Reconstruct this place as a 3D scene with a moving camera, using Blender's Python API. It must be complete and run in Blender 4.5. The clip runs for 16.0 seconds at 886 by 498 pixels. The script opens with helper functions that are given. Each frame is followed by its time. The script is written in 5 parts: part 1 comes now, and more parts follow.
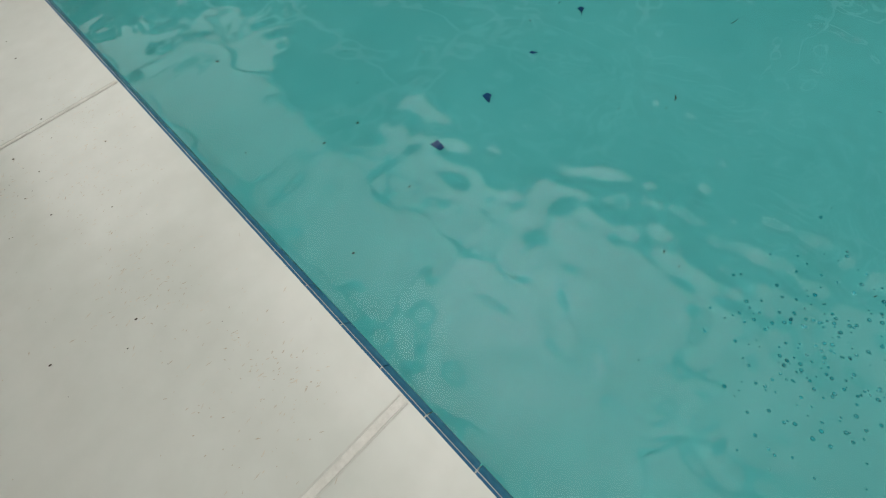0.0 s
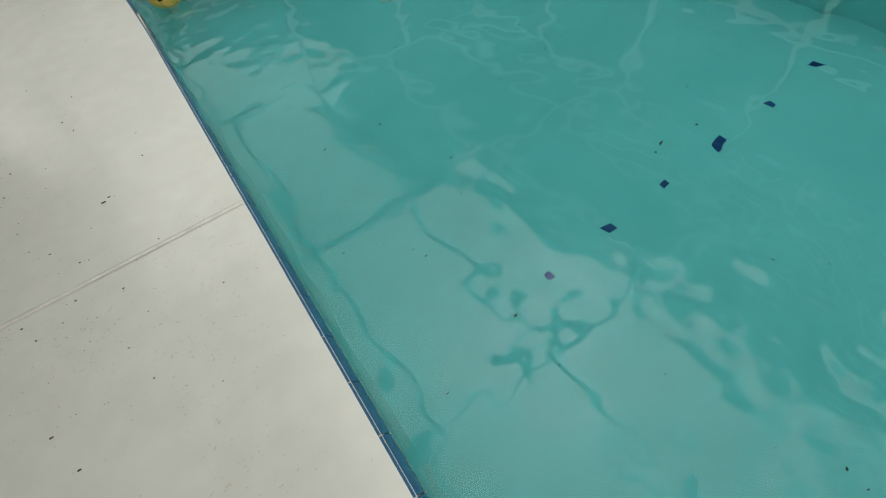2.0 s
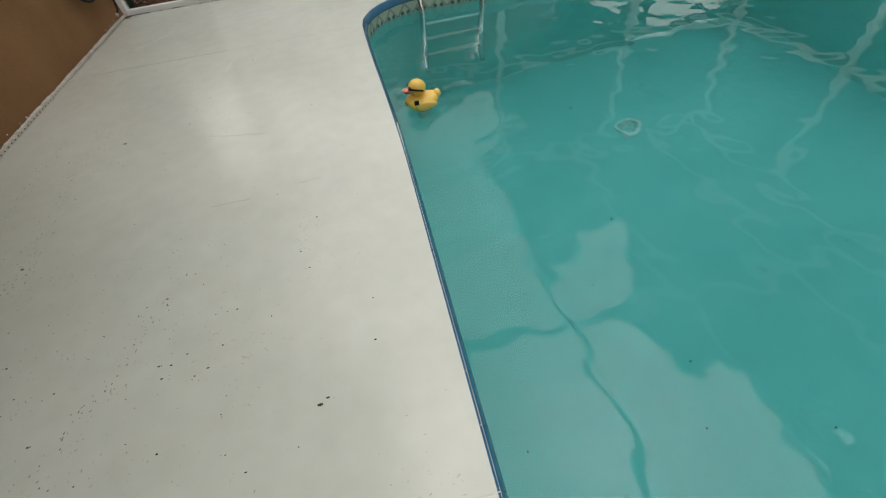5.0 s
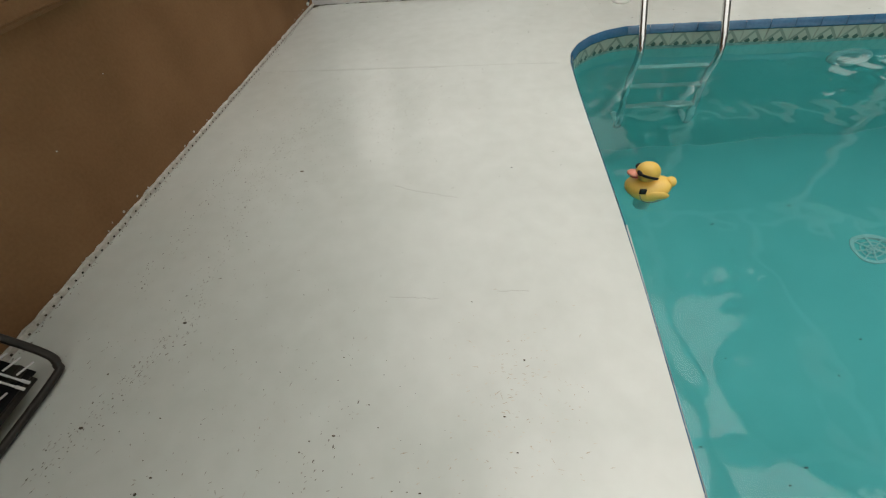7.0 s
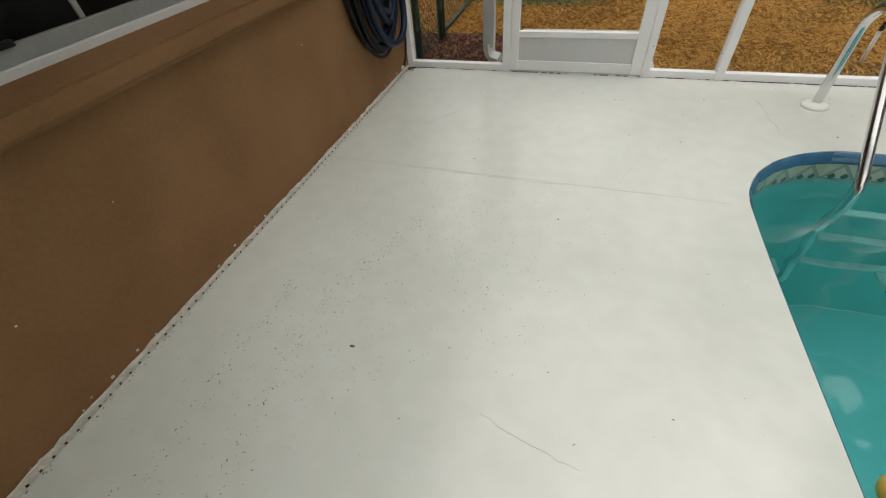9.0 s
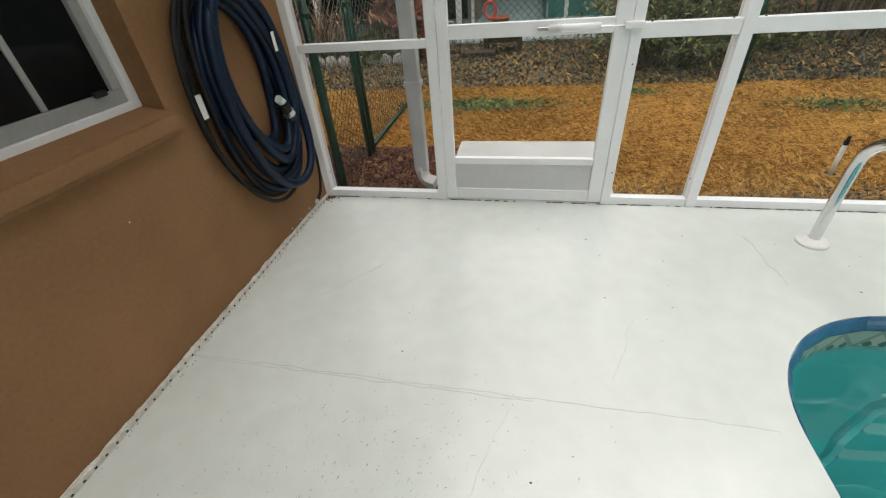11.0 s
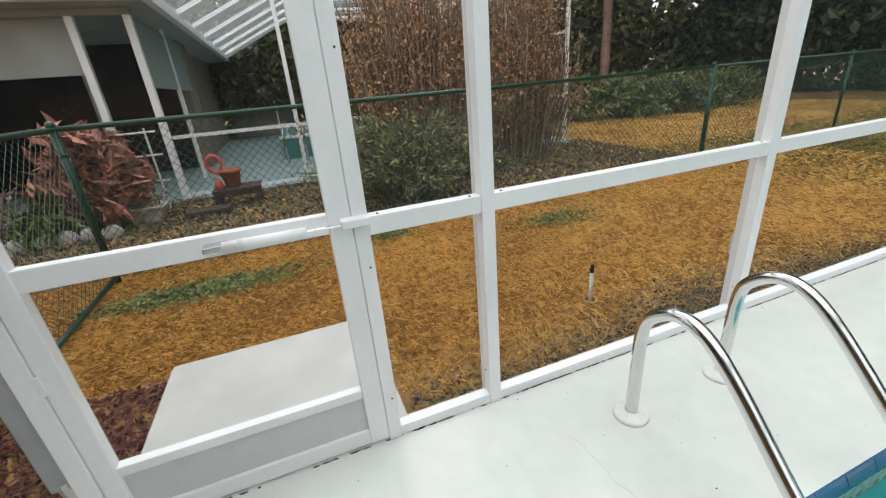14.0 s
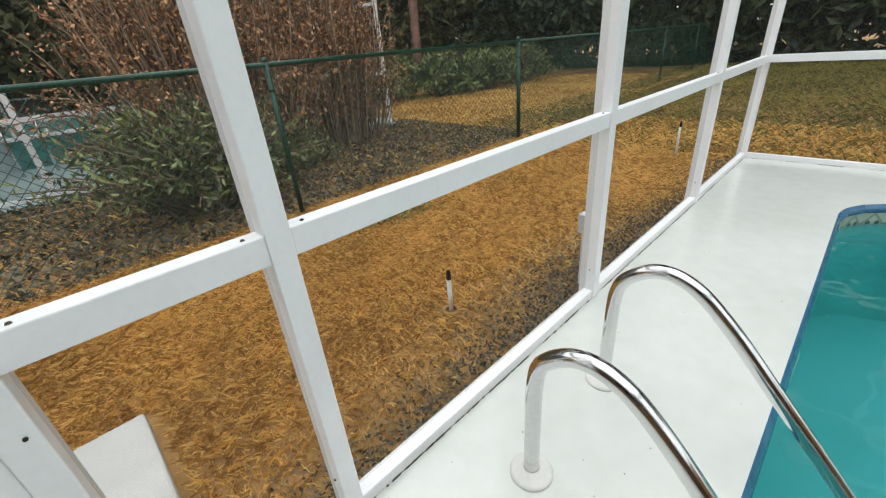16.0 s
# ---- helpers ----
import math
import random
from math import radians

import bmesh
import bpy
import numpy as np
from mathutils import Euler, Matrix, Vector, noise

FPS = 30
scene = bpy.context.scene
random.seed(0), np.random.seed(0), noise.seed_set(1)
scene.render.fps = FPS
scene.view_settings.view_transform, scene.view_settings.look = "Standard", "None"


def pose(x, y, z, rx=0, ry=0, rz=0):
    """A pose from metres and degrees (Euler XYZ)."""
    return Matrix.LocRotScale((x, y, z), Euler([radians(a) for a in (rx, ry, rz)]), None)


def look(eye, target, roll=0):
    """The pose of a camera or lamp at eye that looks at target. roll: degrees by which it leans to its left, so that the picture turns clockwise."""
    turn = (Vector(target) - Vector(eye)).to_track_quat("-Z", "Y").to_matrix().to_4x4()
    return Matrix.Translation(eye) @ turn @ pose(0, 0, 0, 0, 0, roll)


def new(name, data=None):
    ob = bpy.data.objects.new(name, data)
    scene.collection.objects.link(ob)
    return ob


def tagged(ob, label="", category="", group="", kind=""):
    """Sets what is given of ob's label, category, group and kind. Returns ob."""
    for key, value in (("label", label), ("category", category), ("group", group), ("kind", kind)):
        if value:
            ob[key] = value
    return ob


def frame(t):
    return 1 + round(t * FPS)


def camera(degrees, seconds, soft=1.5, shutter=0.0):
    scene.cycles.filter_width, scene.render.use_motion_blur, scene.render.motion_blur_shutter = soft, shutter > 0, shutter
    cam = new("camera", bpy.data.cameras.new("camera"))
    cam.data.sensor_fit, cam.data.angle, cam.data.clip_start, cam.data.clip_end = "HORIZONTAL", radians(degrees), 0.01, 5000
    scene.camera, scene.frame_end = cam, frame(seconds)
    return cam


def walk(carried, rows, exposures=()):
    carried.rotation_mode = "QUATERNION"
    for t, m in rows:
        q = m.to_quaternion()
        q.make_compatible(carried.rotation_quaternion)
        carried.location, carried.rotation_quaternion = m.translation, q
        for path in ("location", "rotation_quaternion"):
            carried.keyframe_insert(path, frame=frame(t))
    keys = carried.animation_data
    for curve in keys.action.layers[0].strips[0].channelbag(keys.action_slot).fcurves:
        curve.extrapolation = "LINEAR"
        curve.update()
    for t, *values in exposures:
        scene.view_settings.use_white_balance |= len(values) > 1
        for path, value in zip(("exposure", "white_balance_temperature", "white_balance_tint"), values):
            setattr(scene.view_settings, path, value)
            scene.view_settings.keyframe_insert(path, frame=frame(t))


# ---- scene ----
cam = camera(95.5, 16.0, 1.2)

# the walk: seconds, eye, target, roll
PATH = [
    (0, (2.187, -6.346, 0.976), (2.751, -5.603, -0.793), -8.9),
    (0.5, (2.222, -6.196, 0.992), (2.754, -5.432, -0.777), -10.2),
    (1, (2.26, -6.024, 0.994), (2.756, -5.195, -0.757), -10.4),
    (1.5, (2.285, -5.854, 1.008), (2.792, -4.945, -0.7), -8.5),
    (2, (2.268, -5.678, 1.034), (2.8, -4.731, -0.645), -7.5),
    (2.5, (2.233, -5.501, 1.044), (2.794, -4.487, -0.586), -7.2),
    (3, (2.244, -5.325, 1.074), (2.812, -4.262, -0.522), -5.6),
    (3.5, (2.27, -5.178, 1.048), (2.715, -4.037, -0.533), -8.2),
    (3.7, (2.254, -5.118, 1.046), (2.623, -3.921, -0.514), -9.0),
    (5.8, (1.948, -4.425, 1.151), (1.994, -3.091, -0.338), -7.3),
    (6, (1.894, -4.366, 1.167), (1.897, -3.03, -0.322), -7.0),
    (6.5, (1.748, -4.188, 1.176), (1.672, -2.857, -0.315), -6.4),
    (7, (1.645, -3.974, 1.164), (1.406, -2.661, -0.325), -6.7),
    (7.5, (1.541, -3.714, 1.172), (1.143, -2.449, -0.324), -6.1),
    (8, (1.442, -3.534, 1.174), (0.959, -2.293, -0.318), -6.2),
    (8.2, (1.428, -3.444, 1.199), (0.901, -2.206, -0.28), -7.4),
    (10.3, (1.19, -2.465, 1.194), (0.734, -0.957, -0.038), -4.6),
    (10.5, (1.214, -2.385, 1.186), (0.782, -0.855, -0.027), -4.8),
    (11, (1.263, -2.186, 1.206), (0.885, -0.605, 0.041), -4.8),
    (11.5, (1.292, -2.022, 1.223), (0.979, -0.349, 0.172), -4.5),
    (12, (1.308, -1.822, 1.242), (1.165, -0.074, 0.279), -4.6),
    (12.5, (1.344, -1.661, 1.257), (1.352, 0.119, 0.345), -4.7),
    (13, (1.44, -1.517, 1.276), (1.617, 0.279, 0.414), -5.0),
    (13.5, (1.525, -1.359, 1.297), (1.96, 0.426, 0.507), -5.0),
    (14, (1.556, -1.25, 1.289), (2.173, 0.493, 0.527), -5.0),
    (14.5, (1.59, -1.089, 1.285), (2.477, 0.523, 0.501), -5.1),
    (15, (1.639, -1.002, 1.266), (2.66, 0.52, 0.465), -5.2),
    (15.5, (1.747, -0.908, 1.245), (2.86, 0.528, 0.41), -5.1),
    (16, (1.907, -0.784, 1.217), (3.121, 0.529, 0.321), -5.1),
]
EXPOSURES = [(0, -0.13, 6800, 10), (3.7, -0.13, 6800, 10), (6, -0.1, 6850, 10), (8.2, -0.05, 6850, 10), (10.3, 0.2, 6650, 10), (11, 0.3, 6550, 10), (12, 0.32, 6450, 10), (13.5, 0.36, 6250, 10), (16, 0.33, 6250, 10)]
walk(cam, [(t, look(eye, target, roll)) for t, eye, target, roll in PATH], EXPOSURES)

# ---- light ----
world = bpy.data.worlds.new("overcast")
scene.world = world
world.use_nodes = True
wn, wl = world.node_tree.nodes, world.node_tree.links
sky = wn.new("ShaderNodeTexSky")
sky.sky_type, sky.sun_disc = "NISHITA", False
sky.sun_elevation, sky.sun_rotation = radians(70), radians(60)
sky.air_density, sky.dust_density = 1.0, 4.0
soften = wn.new("ShaderNodeHueSaturation")
soften.inputs["Saturation"].default_value = 0.12
wl.new(sky.outputs[0], soften.inputs["Color"])
cloud = wn.new("ShaderNodeMix")
cloud.data_type = "RGBA"
cloud.inputs[0].default_value = 0.55
wl.new(soften.outputs[0], cloud.inputs[6])
cloud.inputs[7].default_value = (12.6, 12.6, 12.0, 1)
wl.new(cloud.outputs[2], wn["Background"].inputs["Color"])
wn["Background"].inputs["Strength"].default_value = 0.165
sun = new("sun", bpy.data.lights.new("sun", "SUN"))
sun.data.energy, sun.data.angle, sun.data.color = 0.5, radians(60), (1.0, 0.97, 0.93)
sun.matrix_world = look((0, 0, 20), (-20 * math.cos(radians(70)) * math.sin(radians(60)), -20 * math.cos(radians(70)) * math.cos(radians(60)), 20 - 20 * math.sin(radians(70))))

# ---- materials ----
def surface(name, dark, light, rough=0.6, scale=8.0, fine=90.0, bump=0.15, metal=0.0, coat=0.0, island=0.0, stretch=(1, 1, 1), spec=0.5):
    """A procedural surface: two scales of noise between two colours, with fine relief. island: how far pieces differ."""
    m = bpy.data.materials.new(name)
    m.use_nodes = True
    n, l = m.node_tree.nodes, m.node_tree.links
    b = n["Principled BSDF"]
    tc, mp = n.new("ShaderNodeTexCoord"), n.new("ShaderNodeMapping")
    mp.inputs["Scale"].default_value = stretch
    l.new(tc.outputs["Object"], mp.inputs[0])
    big, small = n.new("ShaderNodeTexNoise"), n.new("ShaderNodeTexNoise")
    big.inputs["Scale"].default_value, big.inputs["Detail"].default_value = scale, 5
    small.inputs["Scale"].default_value, small.inputs["Detail"].default_value = fine, 3
    for x in (big, small):
        l.new(mp.outputs[0], x.inputs["Vector"])
    add = n.new("ShaderNodeMath")
    add.operation = "MULTIPLY_ADD"
    l.new(small.outputs[0], add.inputs[0])
    add.inputs[1].default_value = 0.45
    l.new(big.outputs[0], add.inputs[2])
    ramp = n.new("ShaderNodeValToRGB")
    ramp.color_ramp.elements[0].position, ramp.color_ramp.elements[1].position = 0.5, 0.95
    ramp.color_ramp.elements[0].color, ramp.color_ramp.elements[1].color = (*dark, 1), (*light, 1)
    fac = add.outputs[0]
    if island:
        geo, mix = n.new("ShaderNodeNewGeometry"), n.new("ShaderNodeMath")
        mix.operation = "MULTIPLY_ADD"
        sub = n.new("ShaderNodeMath")
        sub.operation = "SUBTRACT"
        l.new(geo.outputs["Random Per Island"], sub.inputs[0])
        sub.inputs[1].default_value = 0.5
        l.new(sub.outputs[0], mix.inputs[0])
        mix.inputs[1].default_value = island
        l.new(fac, mix.inputs[2])
        fac = mix.outputs[0]
    l.new(fac, ramp.inputs[0])
    l.new(ramp.outputs[0], b.inputs["Base Color"])
    if bump:
        bp = n.new("ShaderNodeBump")
        bp.inputs["Strength"].default_value, bp.inputs["Distance"].default_value = bump, 0.01
        l.new(add.outputs[0], bp.inputs["Height"])
        l.new(bp.outputs[0], b.inputs["Normal"])
    b.inputs["Roughness"].default_value, b.inputs["Metallic"].default_value = rough, metal
    b.inputs["Coat Weight"].default_value, b.inputs["Specular IOR Level"].default_value = coat, spec
    return m


def rough_by_noise(m, low, high, scale):
    """Wet and dull patches: the gloss follows a noise."""
    n, l = m.node_tree.nodes, m.node_tree.links
    tc, tex, mr = n.new("ShaderNodeTexCoord"), n.new("ShaderNodeTexNoise"), n.new("ShaderNodeMapRange")
    tex.inputs["Scale"].default_value, tex.inputs["Detail"].default_value = scale, 2
    l.new(tc.outputs["Object"], tex.inputs["Vector"])
    l.new(tex.outputs[0], mr.inputs[0])
    mr.inputs[1].default_value, mr.inputs[2].default_value, mr.inputs[3].default_value, mr.inputs[4].default_value = 0.2, 0.8, low, high
    l.new(mr.outputs[0], n["Principled BSDF"].inputs["Roughness"])


M_DECK = surface("painted_concrete", (0.605, 0.632, 0.592), (0.705, 0.732, 0.697), 0.35, 0.9, 11, 0.006, spec=0.5)
rough_by_noise(M_DECK, 0.12, 0.26, 0.8)
M_DECK.node_tree.nodes["Principled BSDF"].inputs["Coat Weight"].default_value = 0.3
M_DECK.node_tree.nodes["Principled BSDF"].inputs["Coat Roughness"].default_value = 0.2
M_CAULK = surface("white_caulk", (0.62, 0.62, 0.58), (0.8, 0.8, 0.76), 0.5, 20, 120, 0.2)
M_SCUFF = surface("grey_scuff", (0.30, 0.29, 0.25), (0.54, 0.53, 0.48), 0.8, 9, 60, 0.2, island=0.8)
M_WEAR = surface("worn_tan_paint", (0.46, 0.41, 0.33), (0.62, 0.58, 0.5), 0.8, 9, 60, 0.2, island=0.8)
M_DRAG = surface("dark_drag_mark", (0.14, 0.13, 0.11), (0.42, 0.41, 0.37), 0.85, 9, 60, 0.2, island=0.8)
M_CRACK = surface("joint_dirt", (0.50, 0.505, 0.475), (0.64, 0.645, 0.61), 0.8, 9, 60, 0.2)
M_DIRT = surface("dark_grit", (0.02, 0.018, 0.012), (0.12, 0.1, 0.07), 0.9, 30, 90, 0.2, island=0.5)
M_STUCCO = surface("brown_stucco", (0.222, 0.115, 0.052), (0.288, 0.155, 0.074), 0.85, 2.2, 70, 0.5, spec=0.25)
M_CHIP = surface("chipped_paint", (0.5, 0.46, 0.4), (0.75, 0.72, 0.66), 0.8, 30, 100, 0.2)
M_WHITE = surface("white_aluminium", (0.79, 0.80, 0.81), (0.87, 0.88, 0.89), 0.4, 3.0, 60, 0.05)
M_VINYL = surface("grey_kick_panel", (0.55, 0.56, 0.57), (0.63, 0.64, 0.65), 0.45, 3, 80, 0.05)
M_GUTTER = surface("dull_gutter_metal", (0.50, 0.52, 0.53), (0.64, 0.66, 0.67), 0.5, 4, 40, 0.1)
M_CHROME = surface("polished_steel", (0.62, 0.62, 0.62), (0.75, 0.75, 0.75), 0.12, 3, 60, 0.02, metal=1.0)
M_PVC = surface("white_pvc", (0.72, 0.72, 0.68), (0.82, 0.82, 0.79), 0.4, 8, 60, 0.05)
M_BLUETILE = surface("blue_glazed_tile", (0.022, 0.10, 0.205), (0.045, 0.155, 0.285), 0.25, 6, 50, 0.08, coat=0.3, island=0.25)
M_NAVY = surface("navy_tile", (0.004, 0.035, 0.15), (0.008, 0.055, 0.2), 0.3, 9, 50, 0.05)
M_GROUT = surface("pale_grout", (0.45, 0.45, 0.42), (0.62, 0.62, 0.58), 0.8, 20, 90, 0.2)
M_POOL = surface("aqua_plaster", (0.235, 0.59, 0.57), (0.305, 0.665, 0.645), 0.7, 1.2, 6, 0)
M_GREEN = surface("green_vinyl_coat", (0.006, 0.04, 0.024), (0.012, 0.07, 0.042), 0.35, 8, 60, 0.1)
M_SOIL = surface("thatch_soil", (0.19, 0.105, 0.032), (0.46, 0.26, 0.085), 0.95, 1.2, 50, 0.9)
M_SLAB = surface("grey_concrete", (0.5, 0.5, 0.47), (0.64, 0.64, 0.61), 0.7, 5, 70, 0.25)
M_BLACK = surface("black_rubber", (0.008, 0.008, 0.009), (0.022, 0.021, 0.022), 0.6, 9, 60, 0.1, spec=0.25)
M_HOSE = surface("navy_ribbed_hose", (0.0015, 0.008, 0.024), (0.004, 0.017, 0.043), 0.42, 9, 60, 0.1, spec=0.3)
M_CHAIR = surface("dark_brown_powder_coat", (0.010, 0.007, 0.005), (0.026, 0.020, 0.014), 0.45, 9, 60, 0.1)
M_CORD = surface("white_elastic_cord", (0.6, 0.6, 0.6), (0.78, 0.78, 0.78), 0.7, 20, 120, 0.1)
M_DUCK = surface("yellow_plastic", (0.84, 0.53, 0.10), (0.92, 0.63, 0.15), 0.35, 6, 40, 0.03)
M_BEAK = surface("pink_orange_plastic", (0.72, 0.25, 0.16), (0.8, 0.32, 0.22), 0.35, 6, 40, 0.03)
M_CLEARGREY = surface("cloudy_white_plastic", (0.5, 0.56, 0.52), (0.62, 0.68, 0.64), 0.3, 6, 40, 0.03)
M_BARK = surface("grey_bark", (0.03, 0.024, 0.017), (0.09, 0.07, 0.05), 0.9, 6, 40, 0.6)
M_TWIG = surface("pale_twig", (0.13, 0.09, 0.06), (0.34, 0.25, 0.17), 0.9, 9, 60, 0.3, island=0.5)
M_OAK = surface("oak_leaf", (0.012, 0.022, 0.009), (0.05, 0.075, 0.03), 0.6, 0.5, 6, 0, island=0.6)
M_LIVEOAK = surface("live_oak_leaf", (0.03, 0.04, 0.014), (0.17, 0.175, 0.07), 0.6, 0.5, 6, 0, island=0.6)
M_PALM = surface("palm_bark", (0.15, 0.085, 0.065), (0.36, 0.22, 0.17), 0.9, 3, 25, 0.4)
M_OLIVE = surface("olive_leaf", (0.045, 0.06, 0.02), (0.25, 0.29, 0.095), 0.55, 2, 12, 0, island=0.7)
M_RUST = surface("dry_brown_leaf", (0.21, 0.095, 0.036), (0.64, 0.35, 0.165), 0.7, 2, 12, 0, island=0.7)
M_CROTON = surface("croton_leaf", (0.15, 0.045, 0.035), (0.46, 0.19, 0.12), 0.45, 3, 15, 0, island=0.7)
M_GRASS = surface("dry_grass", (0.38, 0.205, 0.042), (0.99, 0.67, 0.20), 0.8, 0.9, 7, 0, island=0.7)
M_STRAW = surface("pale_straw", (0.36, 0.185, 0.042), (0.97, 0.62, 0.19), 0.8, 1.6, 9, 0, island=0.8)
M_LAWN = surface("half_green_grass", (0.075, 0.078, 0.016), (0.29, 0.26, 0.065), 0.8, 0.5, 5, 0, island=0.6)
M_WEED = surface("green_weed", (0.06, 0.09, 0.022), (0.19, 0.24, 0.065), 0.7, 3, 12, 0, island=0.6)
M_LITTER = surface("dark_leaf_litter", (0.04, 0.035, 0.022), (0.21, 0.172, 0.105), 0.9, 3, 14, 0, island=0.8)
M_MULCH = surface("red_mulch", (0.045, 0.014, 0.01), (0.19, 0.06, 0.042), 0.9, 6, 30, 0, island=0.7)
M_NDECK = surface("pale_teal_deck", (0.26, 0.36, 0.36), (0.34, 0.44, 0.44), 0.5, 1.2, 30, 0.1)
M_NTEAL = surface("teal_pool_wall", (0.05, 0.20, 0.18), (0.08, 0.27, 0.25), 0.4, 2, 30, 0.1)
M_NSHADE = surface("grey_teal_shade_cloth", (0.20, 0.27, 0.25), (0.28, 0.35, 0.33), 0.8, 2, 60, 0.1)
M_CURTAIN = surface("taupe_curtain", (0.20, 0.165, 0.12), (0.30, 0.25, 0.19), 0.9, 2, 50, 0.2)
M_NWALL = surface("grey_stucco", (0.27, 0.285, 0.265), (0.38, 0.395, 0.375), 0.85, 2, 50, 0.3)
M_TAN = surface("tan_stucco", (0.42, 0.28, 0.11), (0.52, 0.36, 0.16), 0.85, 2, 50, 0.3)
# near black, with the dimness inside the neighbour's lanai put into the colour
M_NDARK = surface("lanai_shade_black", (0.012, 0.013, 0.013), (0.03, 0.03, 0.03), 0.12, 2, 20, 0)
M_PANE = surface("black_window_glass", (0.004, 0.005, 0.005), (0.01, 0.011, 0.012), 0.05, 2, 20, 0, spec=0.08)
M_SASH = surface("grey_sash", (0.30, 0.30, 0.29), (0.38, 0.38, 0.37), 0.5, 6, 60, 0.05)
M_SHINGLE = surface("grey_shingle", (0.10, 0.10, 0.10), (0.2, 0.2, 0.2), 0.9, 3, 40, 0.5)
M_TERRA = surface("terracotta", (0.35, 0.10, 0.05), (0.48, 0.17, 0.09), 0.8, 6, 50, 0.2)
M_RED = surface("faded_red_paint", (0.5, 0.07, 0.05), (0.6, 0.11, 0.08), 0.6, 6, 50, 0.1)
M_OLDWOOD = surface("dark_weathered_wood", (0.035, 0.022, 0.016), (0.09, 0.06, 0.045), 0.8, 6, 60, 0.4, stretch=(1, 8, 8))
M_EDGING = surface("pale_stone", (0.35, 0.34, 0.31), (0.5, 0.49, 0.46), 0.85, 6, 60, 0.4)


def screen_material(name, colour, cover, lit_through=False):
    m = bpy.data.materials.new(name)
    m.use_nodes = True
    n, l = m.node_tree.nodes, m.node_tree.links
    clear, mesh, mix = n.new("ShaderNodeBsdfTransparent"), n.new("ShaderNodeBsdfTranslucent" if lit_through else "ShaderNodeBsdfDiffuse"), n.new("ShaderNodeMixShader")
    mesh.inputs[0].default_value = (*colour, 1)
    mix.inputs[0].default_value = cover
    l.new(clear.outputs[0], mix.inputs[1])
    l.new(mesh.outputs[0], mix.inputs[2])
    l.new(mix.outputs[0], n["Material Output"].inputs[0])
    return m


def water_material():
    m = bpy.data.materials.new("pool_water")
    m.use_nodes = True
    n, l = m.node_tree.nodes, m.node_tree.links
    b = n["Principled BSDF"]
    b.inputs["Base Color"].default_value = (0.25, 0.69, 0.74, 1)
    b.inputs["Roughness"].default_value, b.inputs["IOR"].default_value, b.inputs["Transmission Weight"].default_value = 0.0, 1.33, 1.0
    b.inputs["Specular IOR Level"].default_value = 1.0
    return m


def band_material():
    """Waterline tiles: leaf and triangle pattern in white and green, laid along the band by its UV in metres."""
    m = bpy.data.materials.new("patterned_waterline_tile")
    m.use_nodes = True
    n, l = m.node_tree.nodes, m.node_tree.links
    b = n["Principled BSDF"]
    uv = n.new("ShaderNodeUVMap")
    uv.uv_map = "run"
    sep = n.new("ShaderNodeSeparateXYZ")
    l.new(uv.outputs[0], sep.inputs[0])

    def math_node(op, a, c=None, d=None):
        x = n.new("ShaderNodeMath")
        x.operation = op
        for i, v in enumerate((a, c, d)):
            if v is None:
                continue
            if isinstance(v, (int, float)):
                x.inputs[i].default_value = v
            else:
                l.new(v, x.inputs[i])
        return x.outputs[0]

    u, v = sep.outputs[0], sep.outputs[1]
    tile = math_node("PINGPONG", u, 0.078)
    diag = math_node("ABSOLUTE", math_node("SUBTRACT", math_node("MULTIPLY", tile, 1.15), v))
    line = math_node("LESS_THAN", diag, 0.012)
    flower = math_node("LESS_THAN", math_node("ADD", math_node("ABSOLUTE", math_node("SUBTRACT", tile, 0.05)), math_node("ABSOLUTE", math_node("SUBTRACT", v, 0.022))), 0.02)
    edge = math_node("LESS_THAN", math_node("PINGPONG", v, 0.05), 0.007)
    dark = math_node("MAXIMUM", math_node("MAXIMUM", flower, edge), math_node("MULTIPLY", line, 0.5))
    mix = n.new("ShaderNodeMix")
    mix.data_type = "RGBA"
    l.new(dark, mix.inputs[0])
    mix.inputs[6].default_value, mix.inputs[7].default_value = (0.42, 0.47, 0.40, 1), (0.05, 0.12, 0.10, 1)
    l.new(mix.outputs[2], b.inputs["Base Color"])
    b.inputs["Roughness"].default_value = 0.3
    return m


WATER = -0.14
M_SCREEN = screen_material("insect_screen", (0.07, 0.072, 0.07), 0.10)
M_OLDSCREEN = screen_material("weathered_cage_screen", (0.30, 0.27, 0.24), 0.6)
M_ROOFSCREEN = screen_material("weathered_roof_screen", (0.30, 0.31, 0.31), 0.5, True)
M_WATER, M_BAND = water_material(), band_material()

# ---- builders ----
def put(bm, m, smooth=False, name="mesh"):
    me = bpy.data.meshes.new(name)
    bm.normal_update()
    if smooth:
        for f in bm.faces:
            f.smooth = True
    bm.to_mesh(me)
    bm.free()
    me.materials.append(m)
    return me


BASE = {}


def thing(name, at, label, category, group="", kind=""):
    """An Empty at the base of a thing; its parts are laid under it in world places."""
    ob = new(name)
    ob.location = at
    ob.empty_display_size = 0.1
    BASE[ob] = Vector(at)
    return tagged(ob, label, category, group, kind)


